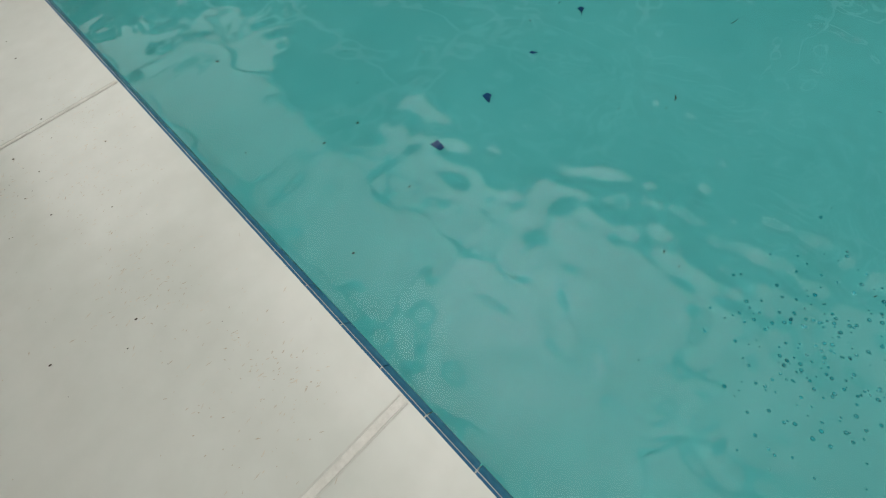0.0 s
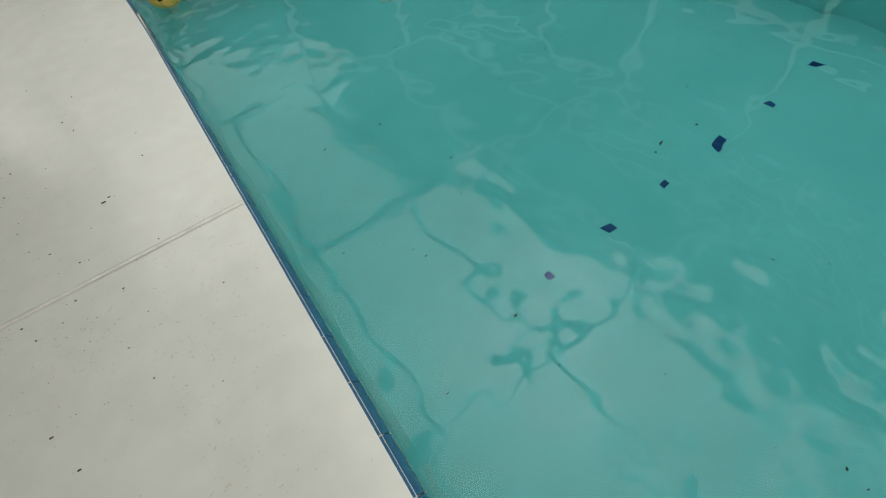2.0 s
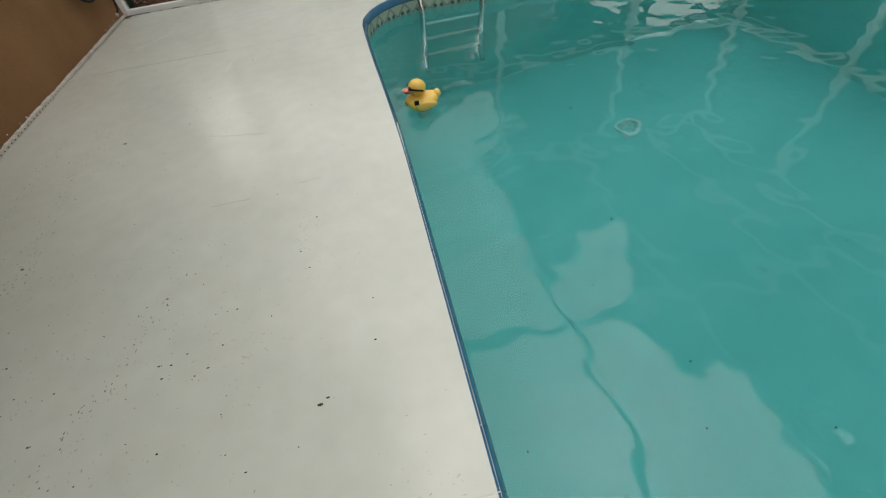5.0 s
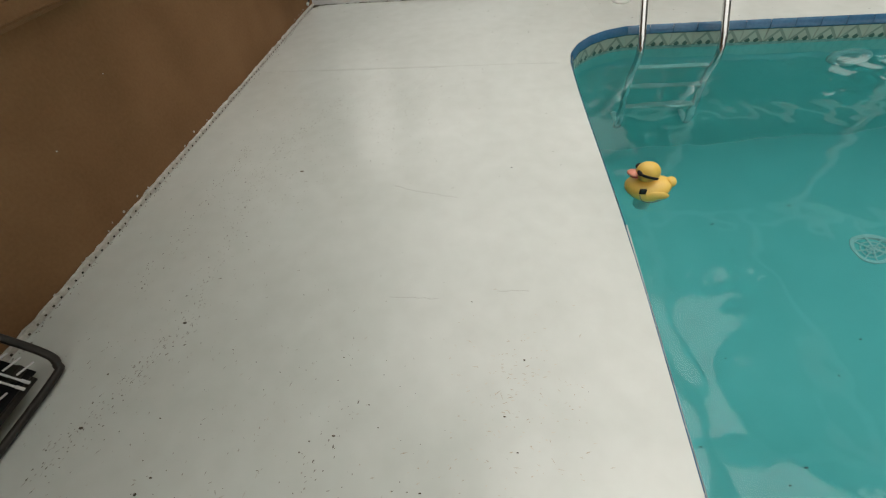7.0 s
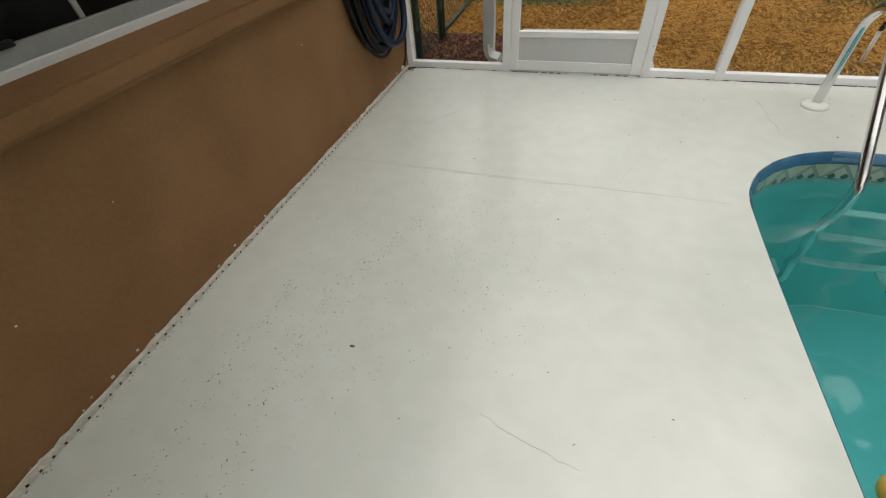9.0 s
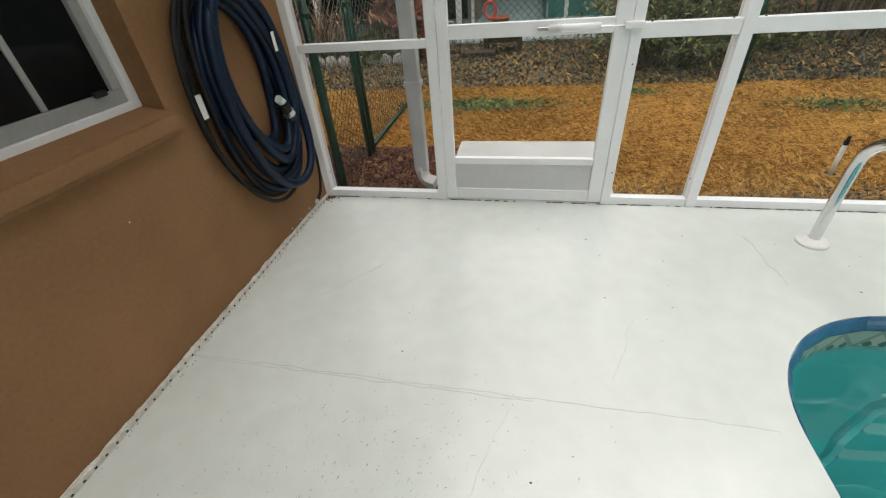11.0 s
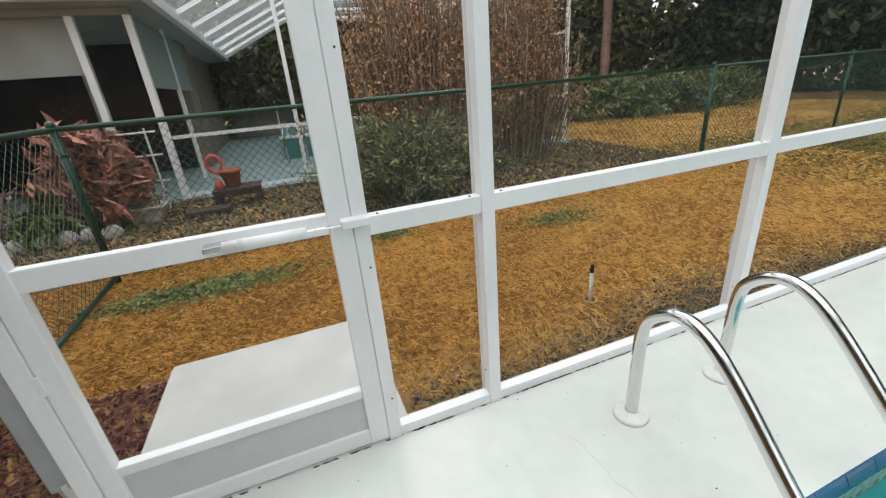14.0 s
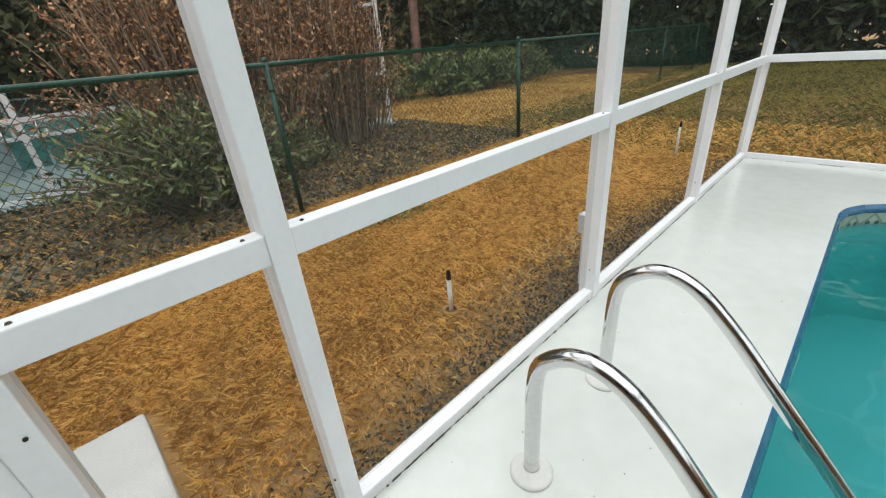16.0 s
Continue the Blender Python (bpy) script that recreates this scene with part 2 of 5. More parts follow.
def part(name, bm, material, parent=None, label="", smooth=False):
    """One mesh object, built in world places, under a thing or a part."""
    origin = BASE.get(parent, Vector((0, 0, 0)))
    bmesh.ops.translate(bm, verts=bm.verts, vec=-origin)
    ob = new(name, put(bm, material, smooth, name))
    if parent is not None:
        ob.parent = parent
        BASE[ob] = origin
    if label:
        ob["label"] = label
    return ob


def solid(name, bm, material, label, category, group="", kind="", smooth=False):
    """A thing of one mesh, with its origin at the middle of its base."""
    lo = Vector([min(v.co[i] for v in bm.verts) for i in range(3)])
    hi = Vector([max(v.co[i] for v in bm.verts) for i in range(3)])
    at = Vector(((lo.x + hi.x) / 2, (lo.y + hi.y) / 2, lo.z))
    bmesh.ops.translate(bm, verts=bm.verts, vec=-at)
    ob = new(name, put(bm, material, smooth, name))
    ob.location = at
    BASE[ob] = at
    return tagged(ob, label, category, group, kind)


def box(x0, x1, y0, y1, z0, z1, bevel=0.0, bm=None):
    own = bm is None
    bm = bm or bmesh.new()
    made = bmesh.ops.create_cube(bm, size=1)["verts"]
    for v in made:
        v.co = Vector((x0 if v.co.x < 0 else x1, y0 if v.co.y < 0 else y1, z0 if v.co.z < 0 else z1))
    if bevel:
        edges = {e for v in made for e in v.link_edges}
        bmesh.ops.bevel(bm, geom=list(edges), offset=bevel, segments=2, affect="EDGES", profile=0.5)
    return bm


def curve_points(pts, n=8, closed=False):
    """A smooth line through points."""
    p = [Vector(q) for q in pts]
    out, k = [], len(p)
    for i in range(k if closed else k - 1):
        a, b, c, d = (p[(i + j) % k] if closed else p[max(0, min(k - 1, i + j))] for j in (-1, 0, 1, 2))
        for s in range(n):
            t = s / n
            out.append(0.5 * (2 * b + (c - a) * t + (2 * a - 5 * b + 4 * c - d) * t * t + (3 * b - a - 3 * c + d) * t ** 3))
    if not closed:
        out.append(p[-1])
    return out


def tube(pts, r, seg=10, closed=False, bm=None, squash=1.0):
    """A tube of radius r (a number or one for each point) along points."""
    bm = bm or bmesh.new()
    pts = [Vector(p) for p in pts]
    k, rings = len(pts), []
    side = None
    for i, p in enumerate(pts):
        a = pts[(i - 1) % k] if closed or i else p
        b = pts[(i + 1) % k] if closed or i < k - 1 else p
        d = (b - a).normalized() if (b - a).length else Vector((0, 0, 1))
        if side is None:
            side = d.cross(Vector((0, 0, 1)))
            if side.length < 0.2:
                side = d.cross(Vector((1, 0, 0)))
        side = (side - d * side.dot(d)).normalized()
        top = side.cross(d).normalized()
        rr = r[i] if isinstance(r, (list, tuple)) else r
        rings.append([bm.verts.new(p + rr * (math.cos(2 * math.pi * j / seg) * side + squash * math.sin(2 * math.pi * j / seg) * top)) for j in range(seg)])
    for i in range(k if closed else k - 1):
        a, b = rings[i], rings[(i + 1) % k]
        for j in range(seg):
            bm.faces.new((a[j], a[(j + 1) % seg], b[(j + 1) % seg], b[j]))
    if not closed:
        bm.faces.new(rings[0][::-1])
        bm.faces.new(rings[-1])
    bmesh.ops.recalc_face_normals(bm, faces=bm.faces)
    return bm


def lathe(profile, at=(0, 0, 0), seg=24, bm=None):
    """Turns (radius, height) rows about a vertical axis."""
    bm = bm or bmesh.new()
    rings = [[bm.verts.new((at[0] + max(r, 1e-4) * math.cos(2 * math.pi * j / seg), at[1] + max(r, 1e-4) * math.sin(2 * math.pi * j / seg), at[2] + z)) for j in range(seg)] for r, z in profile]
    for a, b in zip(rings, rings[1:]):
        for j in range(seg):
            bm.faces.new((a[j], a[(j + 1) % seg], b[(j + 1) % seg], b[j]))
    bmesh.ops.recalc_face_normals(bm, faces=bm.faces)
    return bm


def ball(c, r, bm=None, seg=20):
    bm = bm or bmesh.new()
    made = bmesh.ops.create_uvsphere(bm, u_segments=seg, v_segments=seg * 2 // 3, radius=1)["verts"]
    for v in made:
        v.co = Vector((c[0] + v.co.x * r[0], c[1] + v.co.y * r[1], c[2] + v.co.z * r[2]))
    return bm


def cards(name, centres, size, material, label, category, kind="stuff", parent=None, flat=0.0, long=1.0, rng=None):
    """Many small folded leaves or chips at centres, turned at random, in one mesh."""
    rng = rng or np.random.default_rng(5)
    c = np.asarray(centres, float)
    n = len(c)
    a = rng.normal(size=(n, 3))
    a[:, 2] *= 1 - flat
    a /= np.linalg.norm(a, axis=1)[:, None] + 1e-9
    b = np.cross(a, np.array((0, 0, 1.0)) + (1 - flat) * rng.normal(size=(n, 3)))
    b /= np.linalg.norm(b, axis=1)[:, None] + 1e-9
    u = np.cross(a, b)
    s = (size * rng.uniform(0.6, 1.4, n))[:, None]
    pts = np.stack([c - a * s * long, c + b * s * 0.5 + u * s * 0.15, c + a * s * long, c - b * s * 0.5 + u * s * 0.15], 1).reshape(-1, 3)
    i = np.arange(n)[:, None] * 4
    faces = np.concatenate([i + np.array([[0, 1, 2]]), i + np.array([[0, 2, 3]])], 0)
    me = bpy.data.meshes.new(name)
    origin = BASE.get(parent, Vector((0, 0, 0)))
    me.from_pydata((pts - np.array(origin)).tolist(), [], faces.tolist())
    me.materials.append(material)
    ob = new(name, me)
    if parent is not None:
        ob.parent = parent
        return ob
    return tagged(ob, label, category, "", kind)


def blob(rng, c, r, n, hollow=0.5):
    """Points in an ellipsoid, denser towards its skin."""
    d = rng.normal(size=(n, 3))
    d /= np.linalg.norm(d, axis=1)[:, None]
    return np.array(c) + d * np.array(r) * (hollow + (1 - hollow) * rng.uniform(0, 1, n) ** 0.5)[:, None]

# ---- the large structure ----
PX0, PX1, PY0, PY1, PR = 2.165, 5.95, -9.5, -0.82, 0.44
DX1, DY0 = 6.80, -11.0
TILE, BOW = 0.1555, 0.05


def pool_line(inset, step=0.05):
    """The pool's rounded outline, drawn in by inset, from the straight west side northwards and round."""
    x0, x1, y0, y1, r = PX0 + inset, PX1 - inset, PY0 + inset, PY1 - inset, PR - inset
    out = []

    def straight(a, b):
        n = max(1, round((Vector(b) - Vector(a)).length / step))
        out.extend(Vector(a).lerp(Vector(b), i / n) for i in range(n))

    def corner(cx, cy, a0, r=r):
        n = max(3, round(r * math.pi / 2 / step))
        out.extend(Vector((cx + r * math.cos(a0 - math.pi / 2 * i / n), cy + r * math.sin(a0 - math.pi / 2 * i / n))) for i in range(n))

    # the west side bows out towards its wide north corner
    big = 0.56 - inset
    straight((x0, y0 + r), (x0, y1 - big))
    for p in out:
        s = min(1, max(0, (p.y + 3.2) / 1.8))
        p.x -= BOW * s * s * (3 - 2 * s)
    corner(x0 - BOW + big, y1 - big, math.pi, big)
    straight((x0 - BOW + big, y1), (x1 - r, y1))
    corner(x1 - r, y1 - r, math.pi / 2)
    straight((x1, y1 - r), (x1, y0 + r))
    corner(x1 - r, y0 + r, 0)
    straight((x1 - r, y0), (x0 + r, y0))
    corner(x0 + r, y0 + r, -math.pi / 2)
    return out


def floor_z(y):
    t = min(1, max(0, (y + 5.2) / 2.9))
    return -1.18 - 0.62 * t * t * (3 - 2 * t)


# the painted deck, one sheet with the pool's opening in it
bm = bmesh.new()
outer = [bm.verts.new((x, y, 0)) for x, y in ((-0.02, DY0), (DX1 + 0.08, DY0), (DX1 + 0.08, 0.055), (-0.02, 0.055))]
inner = [bm.verts.new((p.x, p.y, 0)) for p in pool_line(0.0)]
edges = [bm.edges.new((a, b)) for ring in (outer, inner) for a, b in zip(ring, ring[1:] + ring[:1])]
bmesh.ops.triangle_fill(bm, edges=edges, use_beauty=True)
for f in bm.faces:
    if f.normal.z < 0:
        f.normal_flip()
low = bmesh.ops.extrude_face_region(bm, geom=bm.faces[:])
bmesh.ops.translate(bm, verts=[v for v in low["geom"] if isinstance(v, bmesh.types.BMVert)], vec=(0, 0, -0.12))
bmesh.ops.recalc_face_normals(bm, faces=bm.faces)
floor = tagged(new("floor", put(bm, M_DECK, name="floor")), "white painted concrete pool deck, slightly wet and glossy", "pool deck", kind="structure")
part("caulk_joint", box(0.02, PX0 - 0.005, -4.513, -4.501, -0.01, 0.0018, 0.0008), M_CAULK, floor)
part("caulk_joint", box(0.02, PX0 - 0.005, -6.155, -6.135, -0.01, 0.003, 0.001), M_CAULK, floor)
for y in (-4.517, -4.497, -6.159, -6.131):
    part("joint_line", box(0.02, PX0 - 0.005, y - 0.0015, y + 0.0015, -0.01, 0.0012), M_CRACK, floor)

# hairline cracks
def crack(x, y, dx, dy, n, seed, off=0.012):
    r = random.Random(seed)
    pts = [(x + dx * i / n + r.uniform(-off, off), y + dy * i / n + r.uniform(-off, off), 0.0004) for i in range(n + 1)]
    part("hairline_crack", tube(pts, 0.0009, 4), M_CRACK, floor)


crack(0.03, -1.345, 2.02, -0.025, 40, 7, 0.005)
crack(0.03, -1.357, 1.3, -0.018, 30, 8, 0.005)
crack(2.34, -0.32, 0.03, -0.36, 7, 1)
crack(0.35, -1.0, 0.25, 0.3, 6, 2)
crack(1.29, -3.18, 0.17, 0.0, 8, 11, 0.004)
crack(1.67, -3.14, 0.11, 0.005, 6, 12, 0.004)
crack(1.2, -2.57, 0.29, -0.08, 10, 13, 0.006)
crack(1.72, -0.92, -0.12, -0.34, 9, 5, 0.008)
crack(1.25, -1.42, -0.1, -0.3, 7, 6, 0.008)

# the pool shell: walls and floor in one mesh
SHELL = 0.014
line = pool_line(SHELL)
bm = bmesh.new()
rings = []
for frac in (0.0, 0.25, 0.5, 0.75, 0.93, 1.0):
    rings.append([bm.verts.new((p.x, p.y, -0.05 + (floor_z(p.y) + 0.05) * frac)) for p in line])
for a, b in zip(rings, rings[1:]):
    for i in range(len(line)):
        j = (i + 1) % len(line)
        bm.faces.new((a[i], a[j], b[j], b[i]))
for f in bm.faces:
    f.smooth = True
ys = sorted({PY0 + SHELL, PY1 - SHELL, -5.08, -2.48} | {PY0 + SHELL + 0.03 * i for i in range(15)} | {PY1 - SHELL - 0.03 * i for i in range(15)} | {PY0 + 0.5 + 0.25 * i for i in range(31)})
ys = [y for y in ys if PY0 + SHELL <= y <= PY1 - SHELL]


def half_gap(y):
    r = PR - SHELL
    d = max(0.0, (PY0 + PR) - y, y - (PY1 - PR))
    return r - math.sqrt(max(0, r * r - d * d))


rows = [[bm.verts.new((PX0 - BOW - 0.02 + (PX1 - PX0 + BOW + 0.02 - SHELL - half_gap(y) + 0.005) * i / 8, y, floor_z(y) - 0.001)) for i in range(9)] for y in ys]
for a, b in zip(rows, rows[1:]):
    for i in range(8):
        bm.faces.new((a[i], a[i + 1], b[i + 1], b[i])).smooth = True
pool = tagged(new("pool_shell", put(bm, M_POOL, name="pool_shell")), "aqua plastered swimming pool with rounded corners", "swimming pool", kind="structure")

# waterline band
line = pool_line(SHELL + 0.001)
bm = bmesh.new()
uvl = bm.loops.layers.uv.new("run")
run = [0.0]
for a, b in zip(line, line[1:] + line[:1]):
    run.append(run[-1] + (b - a).length)
for i, p in enumerate(line):
    q = line[(i + 1) % len(line)]
    v = [bm.verts.new((p.x, p.y, -0.052)), bm.verts.new((q.x, q.y, -0.052)), bm.verts.new((q.x, q.y, -0.2)), bm.verts.new((p.x, p.y, -0.2))]
    f = bm.faces.new(v)
    for lp, uv in zip(f.loops, ((run[i], 0.1), (run[i + 1], 0.1), (run[i + 1], -0.048), (run[i], -0.048))):
        lp[uvl].uv = uv
part("waterline_grout", bm, M_GROUT, pool, "pale grout behind the waterline tiles")

# water: a fine sheet of small waves, choppy where the return jet stirs it
def water_sheet():
    r = np.random.default_rng(14)
    nx, ny = 270, 600
    x, y = np.meshgrid(np.linspace(PX0 - BOW + 0.002, PX1 - 0.004, nx), np.linspace(PY0 + 0.004, PY1 - 0.004, ny))
    jet = np.exp(-((x - JET[0]) ** 2 + (y - JET[1]) ** 2) / 1.5)
    calm = 0.55 + 0.45 * np.clip(jet * 3, 0, 1)
    z = np.full_like(x, WATER)
    for low, high, slope, n, mask in ((0.10, 0.30, SLOPE, 34, calm), (0.07, 0.14, 0.085, 30, jet)):
        for k in range(n):
            wave, a = np.exp(r.uniform(math.log(low), math.log(high))), r.uniform(0, 2 * math.pi)
            q = 2 * math.pi / wave
            z += mask * slope / math.sqrt(n / 2) / q * np.sin(q * (x * math.cos(a) + y * math.sin(a)) + r.uniform(0, 6.3) + 0.6 * np.sin(1.3 * x + k) + 0.6 * np.cos(1.1 * y - k))
    i = np.arange(nx * ny).reshape(ny, nx)
    quads = np.stack([i[:-1, :-1], i[:-1, 1:], i[1:, 1:], i[1:, :-1]], -1).reshape(-1, 4)
    me = bpy.data.meshes.new("water")
    me.from_pydata(np.stack([x, y, z], -1).reshape(-1, 3).tolist(), [], quads.tolist())
    me.polygons.foreach_set("use_smooth", np.ones(len(quads), bool))
    me.materials.append(M_WATER)
    return me


JET, SLOPE = (3.35, -6.65), 0.032
water = tagged(new("water", water_sheet()), "clear rippling turquoise pool water", "water", kind="structure")
water.visible_shadow = False
rb = random.Random(12)
bm = bmesh.new()
for i in range(260):
    bx_, by_, s_ = JET[0] - 0.35 + rb.gauss(0, 0.16), JET[1] - 0.2 + rb.gauss(0, 0.13), rb.uniform(0.002, 0.006)
    ball((bx_, by_, WATER + 0.002), (s_, s_, s_ * 0.7), bm, 6)
tagged(new("air_bubbles", put(bm, M_WATER, True, "air_bubbles")), "small air bubbles on the stirred water", "bubbles", kind="stuff").visible_shadow = False

# house wall with the window's opening
WY0, WY1, WZ0, WZ1 = -2.66, -0.95, 0.85, 2.05
bm = bmesh.new()
EAVE = 2.45
for y0, y1, z0, z1 in ((DY0, WY0, -0.3, EAVE), (WY1, 0.10, -0.3, EAVE), (WY0, WY1, -0.3, WZ0 - 0.02), (WY0, WY1, WZ1, EAVE)):
    box(-0.22, 0, y0, y1, z0, z1, bm=bm)
wall_west = tagged(new("wall_west", put(bm, M_STUCCO, name="wall_west")), "brown painted stucco house wall", "house wall", kind="structure")
# eave out of view; its wide south part is added to shade wall and deck
bm = box(-8, 0.46, -2.6, 0.45, EAVE, EAVE + 0.02)
box(-8, 1.6, DY0 - 0.3, -2.6, EAVE, EAVE + 0.02, bm=bm)
soffit = tagged(new("ceiling", put(bm, M_WHITE, name="ceiling")), "white soffit under the house eave, unseen, wide part added for shade", "soffit", kind="structure")
# unseen roof sheet, following the added wide overhang
bm = bmesh.new()
v = [bm.verts.new(p) for p in ((1.65, DY0 - 0.4, EAVE + 0.05), (1.65, -2.6, EAVE + 0.05), (0.52, -2.6, EAVE + 0.05), (0.52, 0.5, EAVE + 0.05), (-5, 0.5, 4.6), (-5, DY0 - 0.4, 4.6))]
bm.faces.new(v)
bmesh.ops.solidify(bm, geom=bm.faces[:], thickness=0.08)
roof = tagged(new("house_roof", put(bm, M_SHINGLE, name="house_roof")), "grey shingled house roof, unseen, widened to shade the pool deck", "roof", kind="structure")
bm = box(-8, -0.22, 0.0, 0.10, -0.3, EAVE)
box(-8, -0.22, DY0, DY0 + 0.1, -0.3, EAVE, bm=bm)
box(-8.1, -8, DY0, 0.1, -0.3, EAVE, bm=bm)
tagged(new("wall_house_ends", put(bm, M_STUCCO, name="wall_house_ends")), "brown stucco walls closing the house", "house wall", kind="structure")
bm = box(-0.2, DX1 + 0.2, DY0 - 0.2, DY0, -0.3, EAVE)
tagged(new("wall_south", put(bm, M_STUCCO, name="wall_south")), "brown stucco wall closing the deck", "house wall", kind="structure")

# sloped sill and reveal
bm = bmesh.new()
for y in (WY0 - 0.09, WY1 + 0.0):
    for x, z in ((-0.12, 0.862), (0.045, 0.835), (0.045, 0.775), (-0.01, 0.745), (-0.12, 0.745)):
        bm.verts.new((x, y, z))
bm.verts.ensure_lookup_table()
vs = bm.verts[:]
bm.faces.new(vs[:5])
bm.faces.new(vs[5:])
for i in range(5):
    bm.faces.new((vs[i], vs[(i + 1) % 5], vs[5 + (i + 1) % 5], vs[5 + i]))
bmesh.ops.recalc_face_normals(bm, faces=bm.faces)
bmesh.ops.bevel(bm, geom=bm.edges[:], offset=0.006, segments=2, affect="EDGES")
part("window_sill", bm, M_STUCCO, wall_west, "sloped stucco sill under the window")

# weep screed along the wall's foot
trim = tagged(new("trim", put(box(0.0, 0.014, DY0, -0.01, 0.0, 0.022, 0.003), M_CHIP, name="trim")), "pale perforated screed strip along the wall's foot", "trim", kind="structure")
bm = bmesh.new()
y = -5.2
while y < -0.05:
    box(0.012, 0.0156, y, y + 0.008, 0.005, 0.012, bm=bm)
    y += 0.04
ob = part("weep_hole", bm, M_DIRT, trim)
ob["kind"] = "stuff"
bm = bmesh.new()
rc = random.Random(4)
for i in range(36):
    y, z, s = rc.uniform(-4.0, -0.1), rc.uniform(0.02, 0.045) if rc.random() < 0.85 else rc.uniform(0.1, 0.6), rc.uniform(0.002, 0.008)
    if z > 0.09:
        s *= 0.5
    c = ball((0.0, y, z), (0.002, s, s * rc.uniform(0.4, 1)), bm, 6)
ob = part("paint_chip", bm, M_CHIP, trim)
ob["kind"] = "stuff"

rf_ = random.Random(23)
bead = []
y = -5.4
while y < -0.03:
    bead.append((0.005 + rf_.uniform(-0.002, 0.003), y, 0.023 + rf_.uniform(-0.002, 0.003)))
    y += rf_.uniform(0.02, 0.05)
part("paint_bead", tube(bead, [rf_.uniform(0.002, 0.006) for _ in bead], 7), M_CHIP, trim, "lumpy paint bead along the wall's foot", True)
bm = bmesh.new()
for i in range(260):
    y = rf_.uniform(-5.2, -0.05)
    if noise.noise((0.0, y * 1.7, 5.0)) < -0.15:
        continue
    ball((0.02 + abs(rf_.gauss(0, 0.008)), y, 0.002), (rf_.uniform(0.0008, 0.0025), rf_.uniform(0.001, 0.005), 0.0025), bm, 5)
ob = part("foot_dirt", bm, M_DRAG, trim, "dark dirt gathered along the wall's foot")
ob["kind"] = "stuff"

# ---- window ----
win = thing("window_1", (-0.1, (WY0 + WY1) / 2, WZ0), "white framed sash window with grey bars and dark glass", "window", kind="structure")
for y0, y1, z0, z1 in ((WY0, WY1, WZ0, WZ0 + 0.03), (WY0, WY1, WZ1 - 0.03, WZ1), (WY0, WY0 + 0.03, WZ0 + 0.03, WZ1 - 0.03), (WY1 - 0.03, WY1, WZ0 + 0.03, WZ1 - 0.03)):
    part("window_frame", box(-0.14, -0.085, y0, y1, z0, z1, 0.003), M_WHITE, win)
IY0, IY1, IZ0, IZ1 = WY0 + 0.03, WY1 - 0.03, WZ0 + 0.03, WZ1 - 0.03
for y0, y1, z0, z1 in ((IY0, IY1, IZ0, IZ0 + 0.045), (IY0, IY1, IZ1 - 0.04, IZ1), (IY0, IY0 + 0.035, IZ0 + 0.045, IZ1 - 0.04), (IY1 - 0.035, IY1, IZ0 + 0.045, IZ1 - 0.04), (IY0 + 0.035, IY1 - 0.035, 1.44, 1.48)):
    part("sash", box(-0.135, -0.1, y0, y1, z0, z1, 0.003), M_SASH, win, "grey sash")
bars = [WY1 - 0.29 * i for i in range(1, 6)]
for y in bars:
    part("muntin", box(-0.128, -0.112, y - 0.009, y + 0.009, IZ0 + 0.045, 1.44, 0.002), M_SASH, win, "grey muntin")
    part("muntin", box(-0.128, -0.112, y - 0.009, y + 0.009, 1.48, IZ1 - 0.04, 0.002), M_SASH, win, "grey muntin")
cuts = [IY0 + 0.035] + bars[::-1] + [IY1 - 0.035]
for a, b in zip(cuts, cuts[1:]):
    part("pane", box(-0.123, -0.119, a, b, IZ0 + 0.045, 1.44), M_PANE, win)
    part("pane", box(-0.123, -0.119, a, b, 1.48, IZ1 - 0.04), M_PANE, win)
for y in (WY1 - 0.12, WY1 - 0.72, WY1 - 1.4):
    part("sash_catch", box(-0.105, -0.088, y - 0.022, y + 0.022, IZ0 + 0.04, IZ0 + 0.058, 0.004), M_BLACK, win, "black sash catch")

# ---- screen enclosure ----
TOP = 2.30


